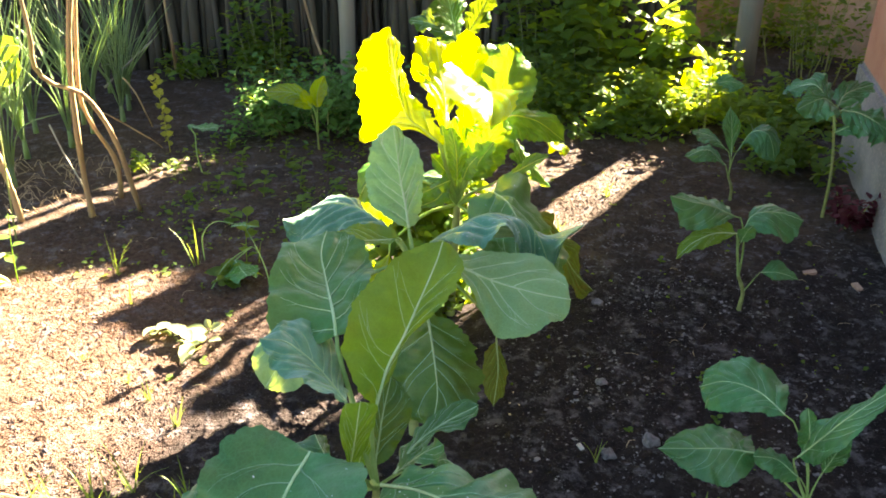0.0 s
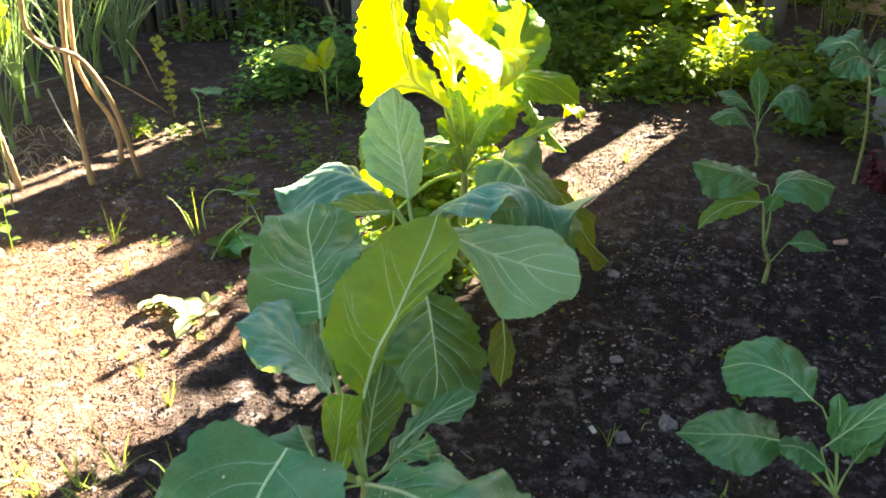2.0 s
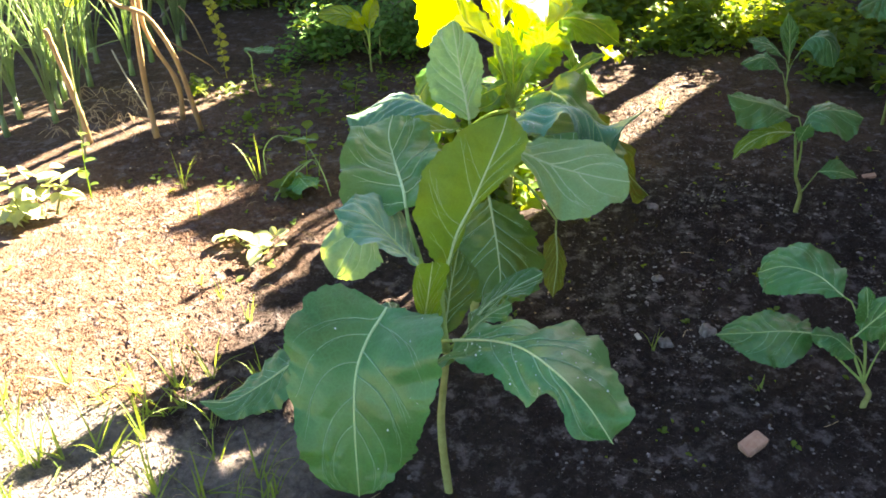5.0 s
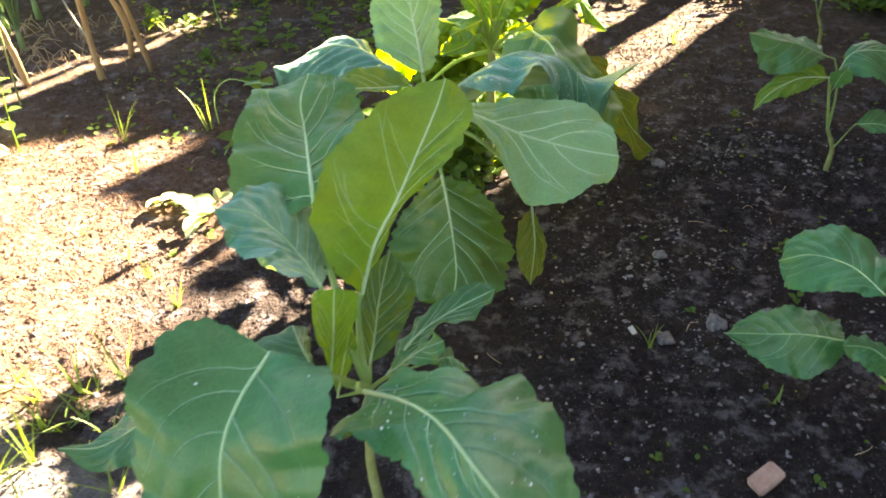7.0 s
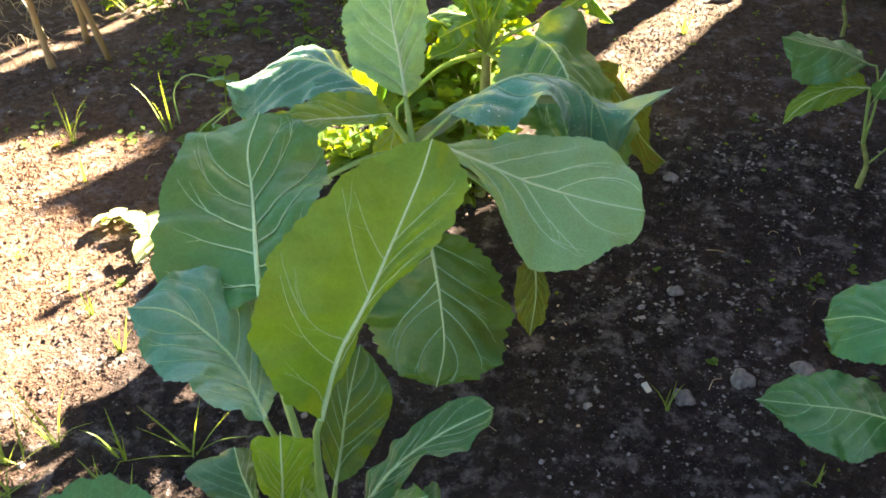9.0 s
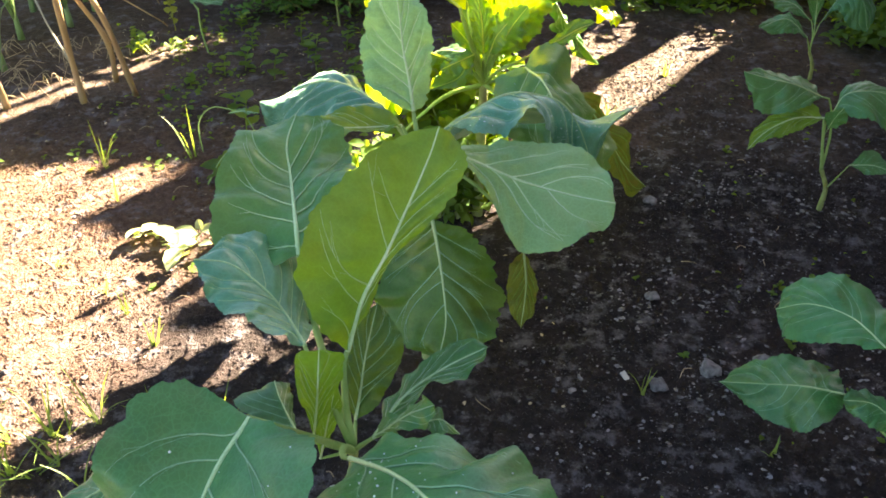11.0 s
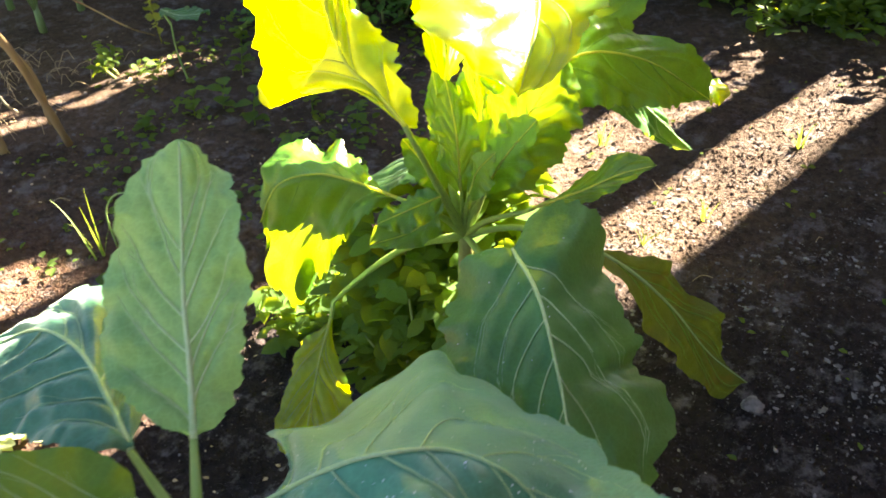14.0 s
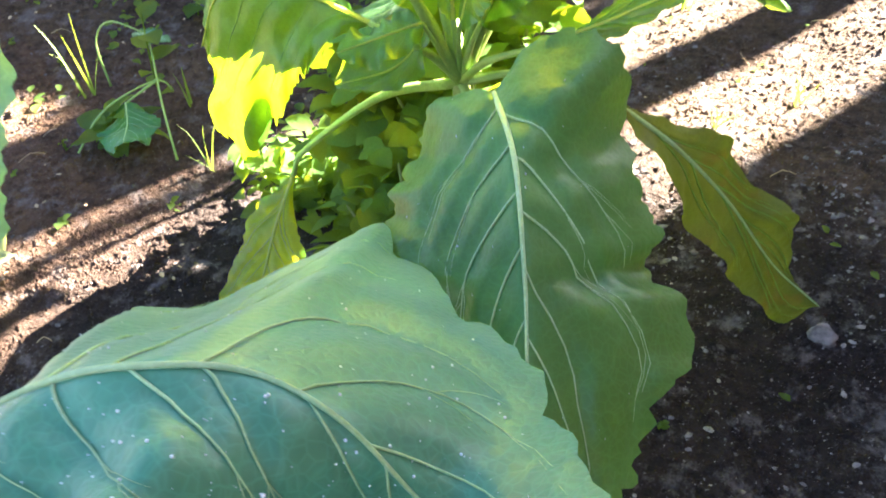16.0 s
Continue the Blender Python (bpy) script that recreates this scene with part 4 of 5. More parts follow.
leaf(kale_b, [(0.000, 1.545, 0.525), (0.060, 1.560, 0.563), (0.100, 1.572, 0.572), (0.135, 1.587, 0.562), (0.174, 1.584, 0.550), (0.205, 1.582, 0.510), (0.236, 1.600, 0.427)], [(0.016, 1.600, 0.500), (-0.094, 1.746, 0.378), (-0.030, 1.770, 0.371), (0.045, 1.866, 0.372), (0.098, 1.800, 0.396), (0.184, 1.740, 0.442), (0.248, 1.660, 0.486), (0.294, 1.545, 0.567), (0.252, 1.540, 0.532)], [(0.038, 1.484, 0.552), (0.086, 1.494, 0.540), (0.130, 1.495, 0.578), (0.169, 1.570, 0.473), (0.202, 1.590, 0.433)], leaf_teal, seed=23, wave=.008, teeth=.05, drops=260, quilt=.006, thick=.9, ripple=.4, cup=.03, ribs=6)
leaf(kale_b, [(-0.066, 1.598, 0.528), (-0.074, 1.630, 0.567), (-0.085, 1.665, 0.608), (-0.092, 1.700, 0.650), (-0.103, 1.745, 0.700)], [(-0.100, 1.600, 0.541), (-0.138, 1.620, 0.563), (-0.158, 1.660, 0.597), (-0.153, 1.700, 0.641), (-0.145, 1.730, 0.671), (-0.124, 1.745, 0.687)], [(-0.048, 1.620, 0.537), (-0.039, 1.660, 0.573), (-0.038, 1.690, 0.630), (-0.061, 1.730, 0.672), (-0.085, 1.745, 0.695)], leaf_under, seed=24, wave=.005, teeth=.075, thick=1.1, ribs=6, cup=.06)
leaf(kale_b, [(-0.105, 1.575, 0.534), (-0.139, 1.610, 0.545), (-0.184, 1.650, 0.553), (-0.239, 1.675, 0.547), (-0.296, 1.670, 0.522), (-0.335, 1.645, 0.520)], [(-0.132, 1.560, 0.555), (-0.209, 1.580, 0.526), (-0.303, 1.610, 0.492)], [(-0.149, 1.690, 0.510), (-0.204, 1.740, 0.543), (-0.258, 1.740, 0.523), (-0.302, 1.710, 0.512), (-0.332, 1.680, 0.503)], leaf_teal, seed=25, wave=.007, teeth=.06, quilt=.010)
leaf(kale_b, [(-0.079, 1.535, 0.532), (-0.128, 1.520, 0.536), (-0.182, 1.490, 0.548), (-0.250, 1.464, 0.546)], [(-0.085, 1.500, 0.549), (-0.125, 1.470, 0.551), (-0.160, 1.450, 0.550), (-0.210, 1.440, 0.556)], [(-0.095, 1.550, 0.550), (-0.136, 1.550, 0.562), (-0.190, 1.530, 0.559), (-0.220, 1.490, 0.561)], leaf_pale, seed=26, wave=.004, teeth=.03)
leaf(kale_b, [(-0.205, 1.478, 0.438), (-0.262, 1.475, 0.385), (-0.318, 1.465, 0.300), (-0.362, 1.456, 0.225)], [(-0.225, 1.600, 0.383), (-0.290, 1.580, 0.361), (-0.364, 1.520, 0.318), (-0.392, 1.480, 0.272)], [(-0.240, 1.430, 0.357), (-0.260, 1.420, 0.281), (-0.306, 1.420, 0.241)], leaf_under, seed=27, wave=.006, teeth=.05)
leaf(kale_b, [(0.122, 1.560, 0.281), (0.129, 1.570, 0.190), (0.122, 1.570, 0.096)], [(0.101, 1.560, 0.246), (0.097, 1.560, 0.159)], [(0.144, 1.580, 0.220), (0.148, 1.580, 0.131)], leaf_old, seed=29, wave=.004, teeth=.05)
leaf(kale_c, [(0.130, 1.947, 0.464), (0.165, 1.878, 0.460), (0.195, 1.797, 0.420), (0.216, 1.735, 0.376), (0.251, 1.690, 0.328)], [(0.089, 1.965, 0.455), (0.051, 1.925, 0.397), (0.063, 1.875, 0.380), (0.100, 1.820, 0.373), (0.153, 1.760, 0.370), (0.208, 1.710, 0.343)], [(0.153, 1.985, 0.478), (0.214, 2.000, 0.484), (0.229, 1.970, 0.430), (0.271, 1.905, 0.398), (0.266, 1.880, 0.380), (0.297, 1.865, 0.379), (0.312, 1.835, 0.349), (0.294, 1.790, 0.330), (0.286, 1.740, 0.299)], leaf_green, seed=31, sweep=.62, ripple=.6, wave=.009, teeth=.10, drops=45, quilt=.006, thick=1.0, cup=.06, lobes=.3, ribs=5)
leaf(kale_c, [(0.210, 2.085, 0.374), (0.266, 2.100, 0.325), (0.324, 2.140, 0.238), (0.390, 2.190, 0.116), (0.457, 2.221, 0.034)], [(0.256, 2.120, 0.338), (0.310, 2.150, 0.315), (0.351, 2.170, 0.239), (0.395, 2.190, 0.196), (0.410, 2.210, 0.093)], [(0.228, 2.070, 0.350), (0.263, 2.070, 0.306), (0.294, 2.090, 0.231), (0.345, 2.120, 0.161), (0.409, 2.190, 0.026)], leaf_old, seed=32, sweep=.5, wave=.007, teeth=.05)
leaf(kale_c, [(-0.137, 2.050, 0.246), (-0.146, 2.010, 0.206), (-0.153, 1.970, 0.157), (-0.155, 1.910, 0.102)], [(-0.177, 2.030, 0.209), (-0.194, 1.980, 0.167), (-0.196, 1.930, 0.120)], [(-0.129, 2.020, 0.219), (-0.101, 1.990, 0.177), (-0.099, 1.960, 0.140), (-0.119, 1.915, 0.111)], leaf_lit, seed=33, wave=.006, teeth=.06)
leaf(kale_c, [(-0.004, 2.040, 0.557), (-0.046, 2.075, 0.582), (-0.089, 2.100, 0.613), (-0.119, 2.140, 0.707), (-0.137, 2.200, 0.813)], [(-0.077, 2.080, 0.579), (-0.143, 2.090, 0.563), (-0.210, 2.110, 0.534), (-0.213, 2.120, 0.576), (-0.213, 2.170, 0.698), (-0.194, 2.200, 0.781)], [(0.008, 2.050, 0.559), (-0.019, 2.100, 0.609), (-0.084, 2.150, 0.669), (-0.110, 2.200, 0.761)], leaf_lit, seed=34, wave=.014, teeth=.08, quilt=.006)
leaf(kale_c, [(-0.034, 2.080, 0.432), (-0.094, 2.080, 0.454), (-0.138, 2.070, 0.466), (-0.183, 2.060, 0.452), (-0.217, 2.060, 0.393)], [(-0.083, 2.050, 0.411), (-0.107, 2.050, 0.365), (-0.186, 2.050, 0.278), (-0.219, 2.055, 0.319)], [(-0.090, 2.130, 0.443), (-0.155, 2.160, 0.451), (-0.204, 2.140, 0.455), (-0.221, 2.100, 0.439)], leaf_shaded, seed=35, wave=.018, teeth=.10, quilt=.004, ripple=3.0, ribs=4)
leaf(kale_c, [(0.123, 2.150, 0.516), (0.173, 2.200, 0.575), (0.259, 2.250, 0.551), (0.351, 2.296, 0.476)], [(0.175, 2.250, 0.601), (0.252, 2.280, 0.587), (0.332, 2.300, 0.527)], [(0.172, 2.150, 0.539), (0.242, 2.200, 0.511), (0.301, 2.260, 0.485)], leaf_shaded, seed=36, wave=.010, teeth=.08)
leaf(kale_c, [(0.140, 2.060, 0.444), (0.193, 2.050, 0.477), (0.238, 2.045, 0.507), (0.275, 2.035, 0.527)], [(0.178, 2.080, 0.470), (0.231, 2.070, 0.512), (0.262, 2.050, 0.529)], [(0.183, 2.040, 0.464), (0.229, 2.030, 0.490), (0.261, 2.030, 0.514)], leaf_shaded, seed=37, wave=.004, teeth=.05)
leaf(kale_c, [(0.011, 2.160, 0.520), (0.010, 2.270, 0.600), (-0.005, 2.350, 0.670), (-0.020, 2.390, 0.745)], [(-0.040, 2.260, 0.610), (-0.075, 2.330, 0.680), (-0.075, 2.380, 0.745)], [(0.045, 2.320, 0.580), (0.060, 2.390, 0.660), (0.030, 2.410, 0.725)], leaf_lit, seed=38, wave=.016, teeth=.10, quilt=.007, ribs=4)
leaf(kale_c, [(0.075, 2.200, 0.500), (0.105, 2.240, 0.600), (0.128, 2.200, 0.645), (0.132, 2.120, 0.630), (0.125, 2.035, 0.600)], [(0.060, 2.250, 0.625), (0.020, 2.230, 0.705), (0.012, 2.140, 0.700), (0.040, 2.045, 0.662)], [(0.142, 2.240, 0.620), (0.190, 2.210, 0.655), (0.203, 2.120, 0.655), (0.168, 2.025, 0.640)], leaf_lit, seed=39, wave=.008, teeth=.09, quilt=.006, ribs=4)
leaf(kale_c, [(0.060, 2.200, 0.500), (0.062, 2.280, 0.620), (0.055, 2.320, 0.710), (0.066, 2.315, 0.785)], [(0.020, 2.290, 0.660), (0.012, 2.305, 0.735)], [(0.110, 2.320, 0.660), (0.126, 2.350, 0.725)], leaf_lit, seed=207, wave=.014, teeth=.12, quilt=.006, ribs=4)
leaf(kale_c, [(0.097, 2.200, 0.460), (0.145, 2.280, 0.560), (0.178, 2.340, 0.650), (0.186, 2.380, 0.735)], [(0.090, 2.270, 0.590), (0.100, 2.330, 0.665), (0.130, 2.380, 0.725)], [(0.230, 2.300, 0.560), (0.266, 2.360, 0.610), (0.252, 2.390, 0.690)], leaf_shaded, seed=40, wave=.012, teeth=.09, ribs=4)
leaf(kale_c, [(0.066, 2.1, 0.441), (0.124, 2.12, 0.532), (0.165, 2.15, 0.598)], (0.062, 2.16, 0.527), (0.179, 2.12, 0.508), leaf_shaded, wave=0.015, seed=41, teeth=.11, quilt=.006)
leaf(kale_c, [(0.015, 2.12, 0.422), (-0.009, 2.08, 0.389), (-0.071, 2.06, 0.369)], (-0.035, 2.1, 0.406), (-0.002, 2.05, 0.383), leaf_shaded, wave=0.00495, seed=42, teeth=.11, quilt=.003)
leaf(kale_c, [(0.021, 2.14, 0.435), (0.013, 2.15, 0.507), (0.001, 2.17, 0.565)], (-0.007, 2.16, 0.526), (0.024, 2.15, 0.53), leaf_shaded, wave=0.0033, seed=43, teeth=.11, quilt=.003)
leaf(kale_c, [(0.058, 2.15, 0.415), (0.05, 2.2, 0.481), (0.038, 2.25, 0.562)], (0.014, 2.22, 0.507), (0.078, 2.22, 0.519), leaf_shaded, wave=0.009, seed=45, teeth=.11, quilt=.006)
leaf(kale_c, [(0.044, 2.1, 0.435), (0.04, 2.11, 0.509), (0.026, 2.13, 0.572)], (0.014, 2.12, 0.523), (0.058, 2.12, 0.534), leaf_shaded, wave=.006, seed=201, teeth=.08)
leaf(kale_c, [(0.077, 2.09, 0.445), (0.104, 2.09, 0.497), (0.139, 2.1, 0.541)], (0.089, 2.12, 0.511), (0.132, 2.07, 0.498), leaf_shaded, wave=.008, seed=202, teeth=.08)
leaf(kale_c, [(0.026, 2.09, 0.44), (0.005, 2.09, 0.473), (-0.026, 2.1, 0.506)], (-0.016, 2.08, 0.478), (-0.002, 2.12, 0.492), leaf_shaded, wave=.006, seed=203, teeth=.08)
leaf(kale_c, [(0.059, 2.08, 0.446), (0.072, 2.07, 0.485), (0.095, 2.06, 0.517)], (0.071, 2.08, 0.501), (0.096, 2.05, 0.493), leaf_shaded, wave=.004, seed=204, teeth=.08)
leaf(kale_c, [(0.024, 2.07, 0.445), (-0.011, 2.05, 0.436), (-0.047, 2.03, 0.426)], (-0.023, 2.07, 0.44), (-0.007, 2.03, 0.419), leaf_shaded, wave=.006, seed=205, teeth=.09)
# Two mostly hidden back leaves, added to shade the soil left of the stem.
leaf(kale_c, [(0.000, 2.200, 0.400), (-0.070, 2.270, 0.375), (-0.140, 2.330, 0.300), (-0.200, 2.370, 0.195)], [(-0.110, 2.205, 0.345), (-0.225, 2.225, 0.285), (-0.270, 2.290, 0.205)], [(-0.010, 2.300, 0.385), (-0.060, 2.390, 0.310), (-0.140, 2.420, 0.220)], leaf_dark, seed=208, wave=.008, teeth=.08)
leaf(kale_c, [(0.045, 2.200, 0.400), (0.030, 2.300, 0.385), (0.015, 2.400, 0.310), (0.000, 2.460, 0.215)], [(-0.030, 2.270, 0.365), (-0.065, 2.370, 0.310), (-0.050, 2.440, 0.230)], [(0.090, 2.290, 0.375), (0.090, 2.390, 0.300), (0.050, 2.450, 0.230)], leaf_dark, seed=209, wave=.008, teeth=.08)
leaf(kale_c, [(0.22, 2.45, 0.438), (0.277, 2.58, 0.317), (0.37, 2.67, 0.185)], (0.306, 2.64, 0.276), (0.257, 2.56, 0.29), leaf_green, wave=0.012, seed=46, stalk=(0.208, 2.4, 0.483), teeth=.11, quilt=.006)
leaf(kale_c, [(0.334, 2.55, 0.386), (0.368, 2.58, 0.364), (0.409, 2.6, 0.351)], (0.367, 2.6, 0.373), (0.373, 2.54, 0.347), leaf_lit, wave=0.009, seed=47, stalk=(0.298, 2.48, 0.446), teeth=.11, quilt=.006)
leaf(kale_w, [(-0.64, 2.36, 0.057), (-0.613, 2.32, 0.047), (-0.585, 2.27, 0.051)], (-0.65, 2.29, 0.027), (-0.562, 2.31, 0.041), leaf_green, wave=.008, seed=48, teeth=.1)
leaf(kale_w, [(-0.666, 2.46, 0.128), (-0.624, 2.45, 0.137), (-0.577, 2.44, 0.136)], (-0.634, 2.47, 0.135), (-0.606, 2.43, 0.14), leaf_green, wave=.003, seed=49, stalk=(-.66, 2.46, .134))
leaf(kale_k, [(-1.012, 3.27, 0.196), (-0.95, 3.26, 0.185), (-0.868, 3.27, 0.192)], (-0.954, 3.3, 0.193), (-0.935, 3.22, 0.187), leaf_green, wave=.006, seed=50, teeth=.09, stalk=(-.985, 3.258, .16))
leaf(kale_d, [(0.688, 1.370, 0.229), (0.648, 1.420, 0.249), (0.596, 1.460, 0.245), (0.553, 1.490, 0.211)], [(0.658, 1.370, 0.234), (0.610, 1.390, 0.216), (0.550, 1.430, 0.202)], [(0.713, 1.450, 0.259), (0.651, 1.500, 0.273), (0.580, 1.520, 0.247)], leaf_blue, seed=51, thick=.65, wave=.006, teeth=.07)
leaf(kale_d, [(0.626, 1.330, 0.166), (0.586, 1.380, 0.135), (0.536, 1.420, 0.102), (0.474, 1.460, 0.069)], [(0.626, 1.330, 0.122), (0.585, 1.340, 0.069), (0.518, 1.400, 0.061)], [(0.641, 1.420, 0.145), (0.579, 1.470, 0.125), (0.512, 1.480, 0.086)], leaf_blue, seed=52, thick=.65, wave=.006, teeth=.07)
leaf(kale_d, [(0.702, 1.310, 0.173), (0.724, 1.280, 0.244), (0.754, 1.260, 0.311), (0.850, 1.260, 0.400)], [(0.708, 1.330, 0.212), (0.739, 1.310, 0.276)], [(0.711, 1.250, 0.201), (0.735, 1.220, 0.268)], leaf_blue, seed=53, thick=.65, wave=.006, teeth=.07)
leaf(kale_d, [(0.721, 1.31, 0.184), (0.712, 1.31, 0.239), (0.704, 1.32, 0.283)], (0.69, 1.31, 0.252), (0.727, 1.31, 0.252), leaf_blue, wave=0.0039, seed=54, thick=.65, teeth=.08, quilt=.009)
leaf(kale_d, [(0.699, 1.29, 0.142), (0.651, 1.29, 0.184), (0.605, 1.29, 0.191)], (0.669, 1.32, 0.176), (0.637, 1.27, 0.164), leaf_blue, wave=0.0052, seed=55, thick=.65, teeth=.08, quilt=.009)
leaf(kale_d, [(0.742, 1.28, 0.164), (0.744, 1.26, 0.22), (0.751, 1.25, 0.281)], (0.73, 1.27, 0.227), (0.763, 1.25, 0.214), leaf_blue, wave=0.0052, seed=56, thick=.65, teeth=.08, quilt=.009)
leaf(kale_e, [(0.814, 2.150, 0.312), (0.739, 2.130, 0.351), (0.676, 2.120, 0.369), (0.617, 2.110, 0.389)], [(0.772, 2.100, 0.315), (0.714, 2.080, 0.303), (0.654, 2.080, 0.316)], [(0.791, 2.200, 0.326), (0.703, 2.190, 0.362)], leaf_blue, seed=61, thick=.65, wave=.004, teeth=.07)
leaf(kale_e, [(0.846, 2.150, 0.274), (0.873, 2.160, 0.315), (0.938, 2.160, 0.320), (1.007, 2.150, 0.301)], [(0.862, 2.120, 0.280), (0.902, 2.100, 0.280), (0.964, 2.100, 0.259)], [(0.891, 2.200, 0.320), (0.954, 2.200, 0.322)], leaf_blue, seed=62, thick=.65, wave=.004, teeth=.07)
leaf(kale_e, [(0.821, 2.130, 0.269), (0.750, 2.110, 0.278), (0.689, 2.100, 0.250), (0.650, 2.090, 0.209)], [(0.773, 2.100, 0.261), (0.708, 2.080, 0.243), (0.672, 2.080, 0.228)], [(0.789, 2.150, 0.301), (0.715, 2.130, 0.287), (0.665, 2.110, 0.252)], leaf_pale, seed=63, wave=.004, teeth=.08)
leaf(kale_e, [(0.893, 2.100, 0.164), (0.944, 2.090, 0.168), (0.995, 2.080, 0.152)], [(0.932, 2.070, 0.156)], [(0.951, 2.130, 0.188)], leaf_blue, seed=64, thick=.65, wave=.003, teeth=.06, stalk=(.885, 2.165, .07))
leaf(kale_e, [(0.832, 2.120, 0.246), (0.834, 2.100, 0.285), (0.848, 2.100, 0.308)], [(0.810, 2.100, 0.291)], [(0.862, 2.100, 0.275)], leaf_blue, seed=65, thick=.65, wave=.003)
leaf(kale_f, [(1.073, 2.970, 0.192), (1.062, 2.970, 0.278), (1.040, 2.970, 0.378)], [(1.024, 2.970, 0.299)], [(1.089, 2.970, 0.309)], leaf_blue, seed=71, thick=.65, wave=.003)
leaf(kale_f, [(1.089, 2.960, 0.213), (1.129, 2.960, 0.285), (1.182, 2.930, 0.284), (1.208, 2.900, 0.195)], [(1.110, 2.920, 0.256), (1.152, 2.900, 0.212)], [(1.178, 2.990, 0.306), (1.239, 2.950, 0.259)], leaf_blue, seed=72, thick=.65, wave=.004)
leaf(kale_f, [(1.050, 2.950, 0.162), (0.969, 2.930, 0.227), (0.880, 2.900, 0.211)], [(0.981, 2.900, 0.194), (0.913, 2.890, 0.193)], [(1.000, 2.970, 0.233), (0.932, 2.950, 0.224)], leaf_blue, seed=73, thick=.65, wave=.004)
leaf(kale_f, [(1.061, 3.000, 0.204), (1.015, 3.030, 0.242), (0.934, 3.050, 0.260)], [(0.967, 3.000, 0.234)], [(1.000, 3.060, 0.261)], leaf_blue, seed=74, thick=.65, wave=.004)
leaf(kale_g, [(1.295, 2.75, 0.454), (1.248, 2.8, 0.507), (1.17, 2.85, 0.463)], (1.267, 2.86, 0.53), (1.22, 2.76, 0.476), leaf_blue, wave=0.0104, seed=81, teeth=.06, quilt=.009)
leaf(kale_g, [(1.289, 2.7, 0.46), (1.222, 2.66, 0.5), (1.13, 2.62, 0.474)], (1.225, 2.7, 0.516), (1.216, 2.6, 0.453), leaf_blue, wave=0.0104, seed=82, teeth=.06, quilt=.009)
leaf(kale_g, [(1.337, 2.75, 0.435), (1.402, 2.72, 0.426), (1.499, 2.68, 0.371)], (1.445, 2.78, 0.437), (1.374, 2.65, 0.371), leaf_blue, wave=0.013, seed=83, teeth=.06, quilt=.009)
leaf(kale_g, [(1.317, 2.72, 0.366), (1.379, 2.7, 0.403), (1.474, 2.7, 0.38)], (1.385, 2.74, 0.413), (1.367, 2.66, 0.377), leaf_blue, wave=0.0078, seed=84, teeth=.06, quilt=.009)
leaf(kale_g, [(1.334, 2.78, 0.436), (1.392, 2.85, 0.465), (1.524, 2.95, 0.468)], (1.408, 2.9, 0.491), (1.439, 2.82, 0.454), leaf_blue, wave=0.0078, seed=85, teeth=.06, quilt=.009)
leaf(kale_h, [(-0.549, 3.5, 0.203), (-0.621, 3.5, 0.264), (-0.744, 3.5, 0.268)], (-0.633, 3.52, 0.3), (-0.641, 3.46, 0.227), leaf_lit, wave=.004, seed=91)
leaf(kale_h, [(-0.525, 3.5, 0.203), (-0.524, 3.52, 0.259), (-0.496, 3.54, 0.327)], (-0.553, 3.5, 0.277), (-0.483, 3.5, 0.265), leaf_lit, wave=.003, seed=92)
leaf(kale_h, [(-0.553, 3.5, 0.216), (-0.572, 3.48, 0.246), (-0.581, 3.48, 0.282)], (-0.594, 3.48, 0.258), (-0.552, 3.48, 0.263), leaf_lit, wave=.003, seed=93)
leaf(kale_i, [(0.046, 2.90, 0.640), (0.030, 2.90, 0.720), (0.000, 2.90, 0.835)], (-0.030, 2.83, 0.745), (0.080, 2.97, 0.745), leaf_dark, wave=.008, seed=101)
leaf(kale_i, [(0.083, 2.90, 0.640), (0.120, 2.89, 0.700), (0.165, 2.89, 0.790)], (0.080, 2.84, 0.715), (0.175, 2.95, 0.710), leaf_dark, wave=.008, seed=102)
leaf(kale_i, [(0.054, 2.9, 0.627), (-0.023, 2.95, 0.664), (-0.112, 3, 0.672)], (-0.033, 3, 0.702), (-0.022, 2.9, 0.636), leaf_dark, wave=.01, seed=103)
# a young plant half in the gap's light; lit leaves take the brighter leaf material
kale_k = kale("kale_plant", "young plant with sunlit yellow-green top leaves among weeds", (1.214, 3.76, 0), (1.205, 3.76, 0.235), 0.006)
leaf(kale_k, [(1.169, 3.755, 0.246), (1.115, 3.745, 0.268), (1.063, 3.735, 0.250)], [(1.120, 3.715, 0.235)], [(1.105, 3.780, 0.300)], leaf_lit, seed=301, wave=.004, teeth=.05)
leaf(kale_k, [(1.200, 3.765, 0.280), (1.162, 3.765, 0.318), (1.122, 3.760, 0.312)], [(1.172, 3.745, 0.292)], [(1.148, 3.785, 0.348)], leaf_lit, seed=302, wave=.004, teeth=.07)
leaf(kale_k, [(1.196, 3.745, 0.275), (1.202, 3.735, 0.310), (1.210, 3.735, 0.345)], [(1.184, 3.735, 0.318)], [(1.228, 3.745, 0.320)], leaf_lit, seed=303, wave=.004, teeth=.07)
leaf(kale_k, [(1.212, 3.770, 0.280), (1.240, 3.775, 0.322), (1.275, 3.775, 0.302)], [(1.235, 3.760, 0.298)], [(1.255, 3.790, 0.335)], leaf_lit, seed=304, wave=.004, teeth=.07)
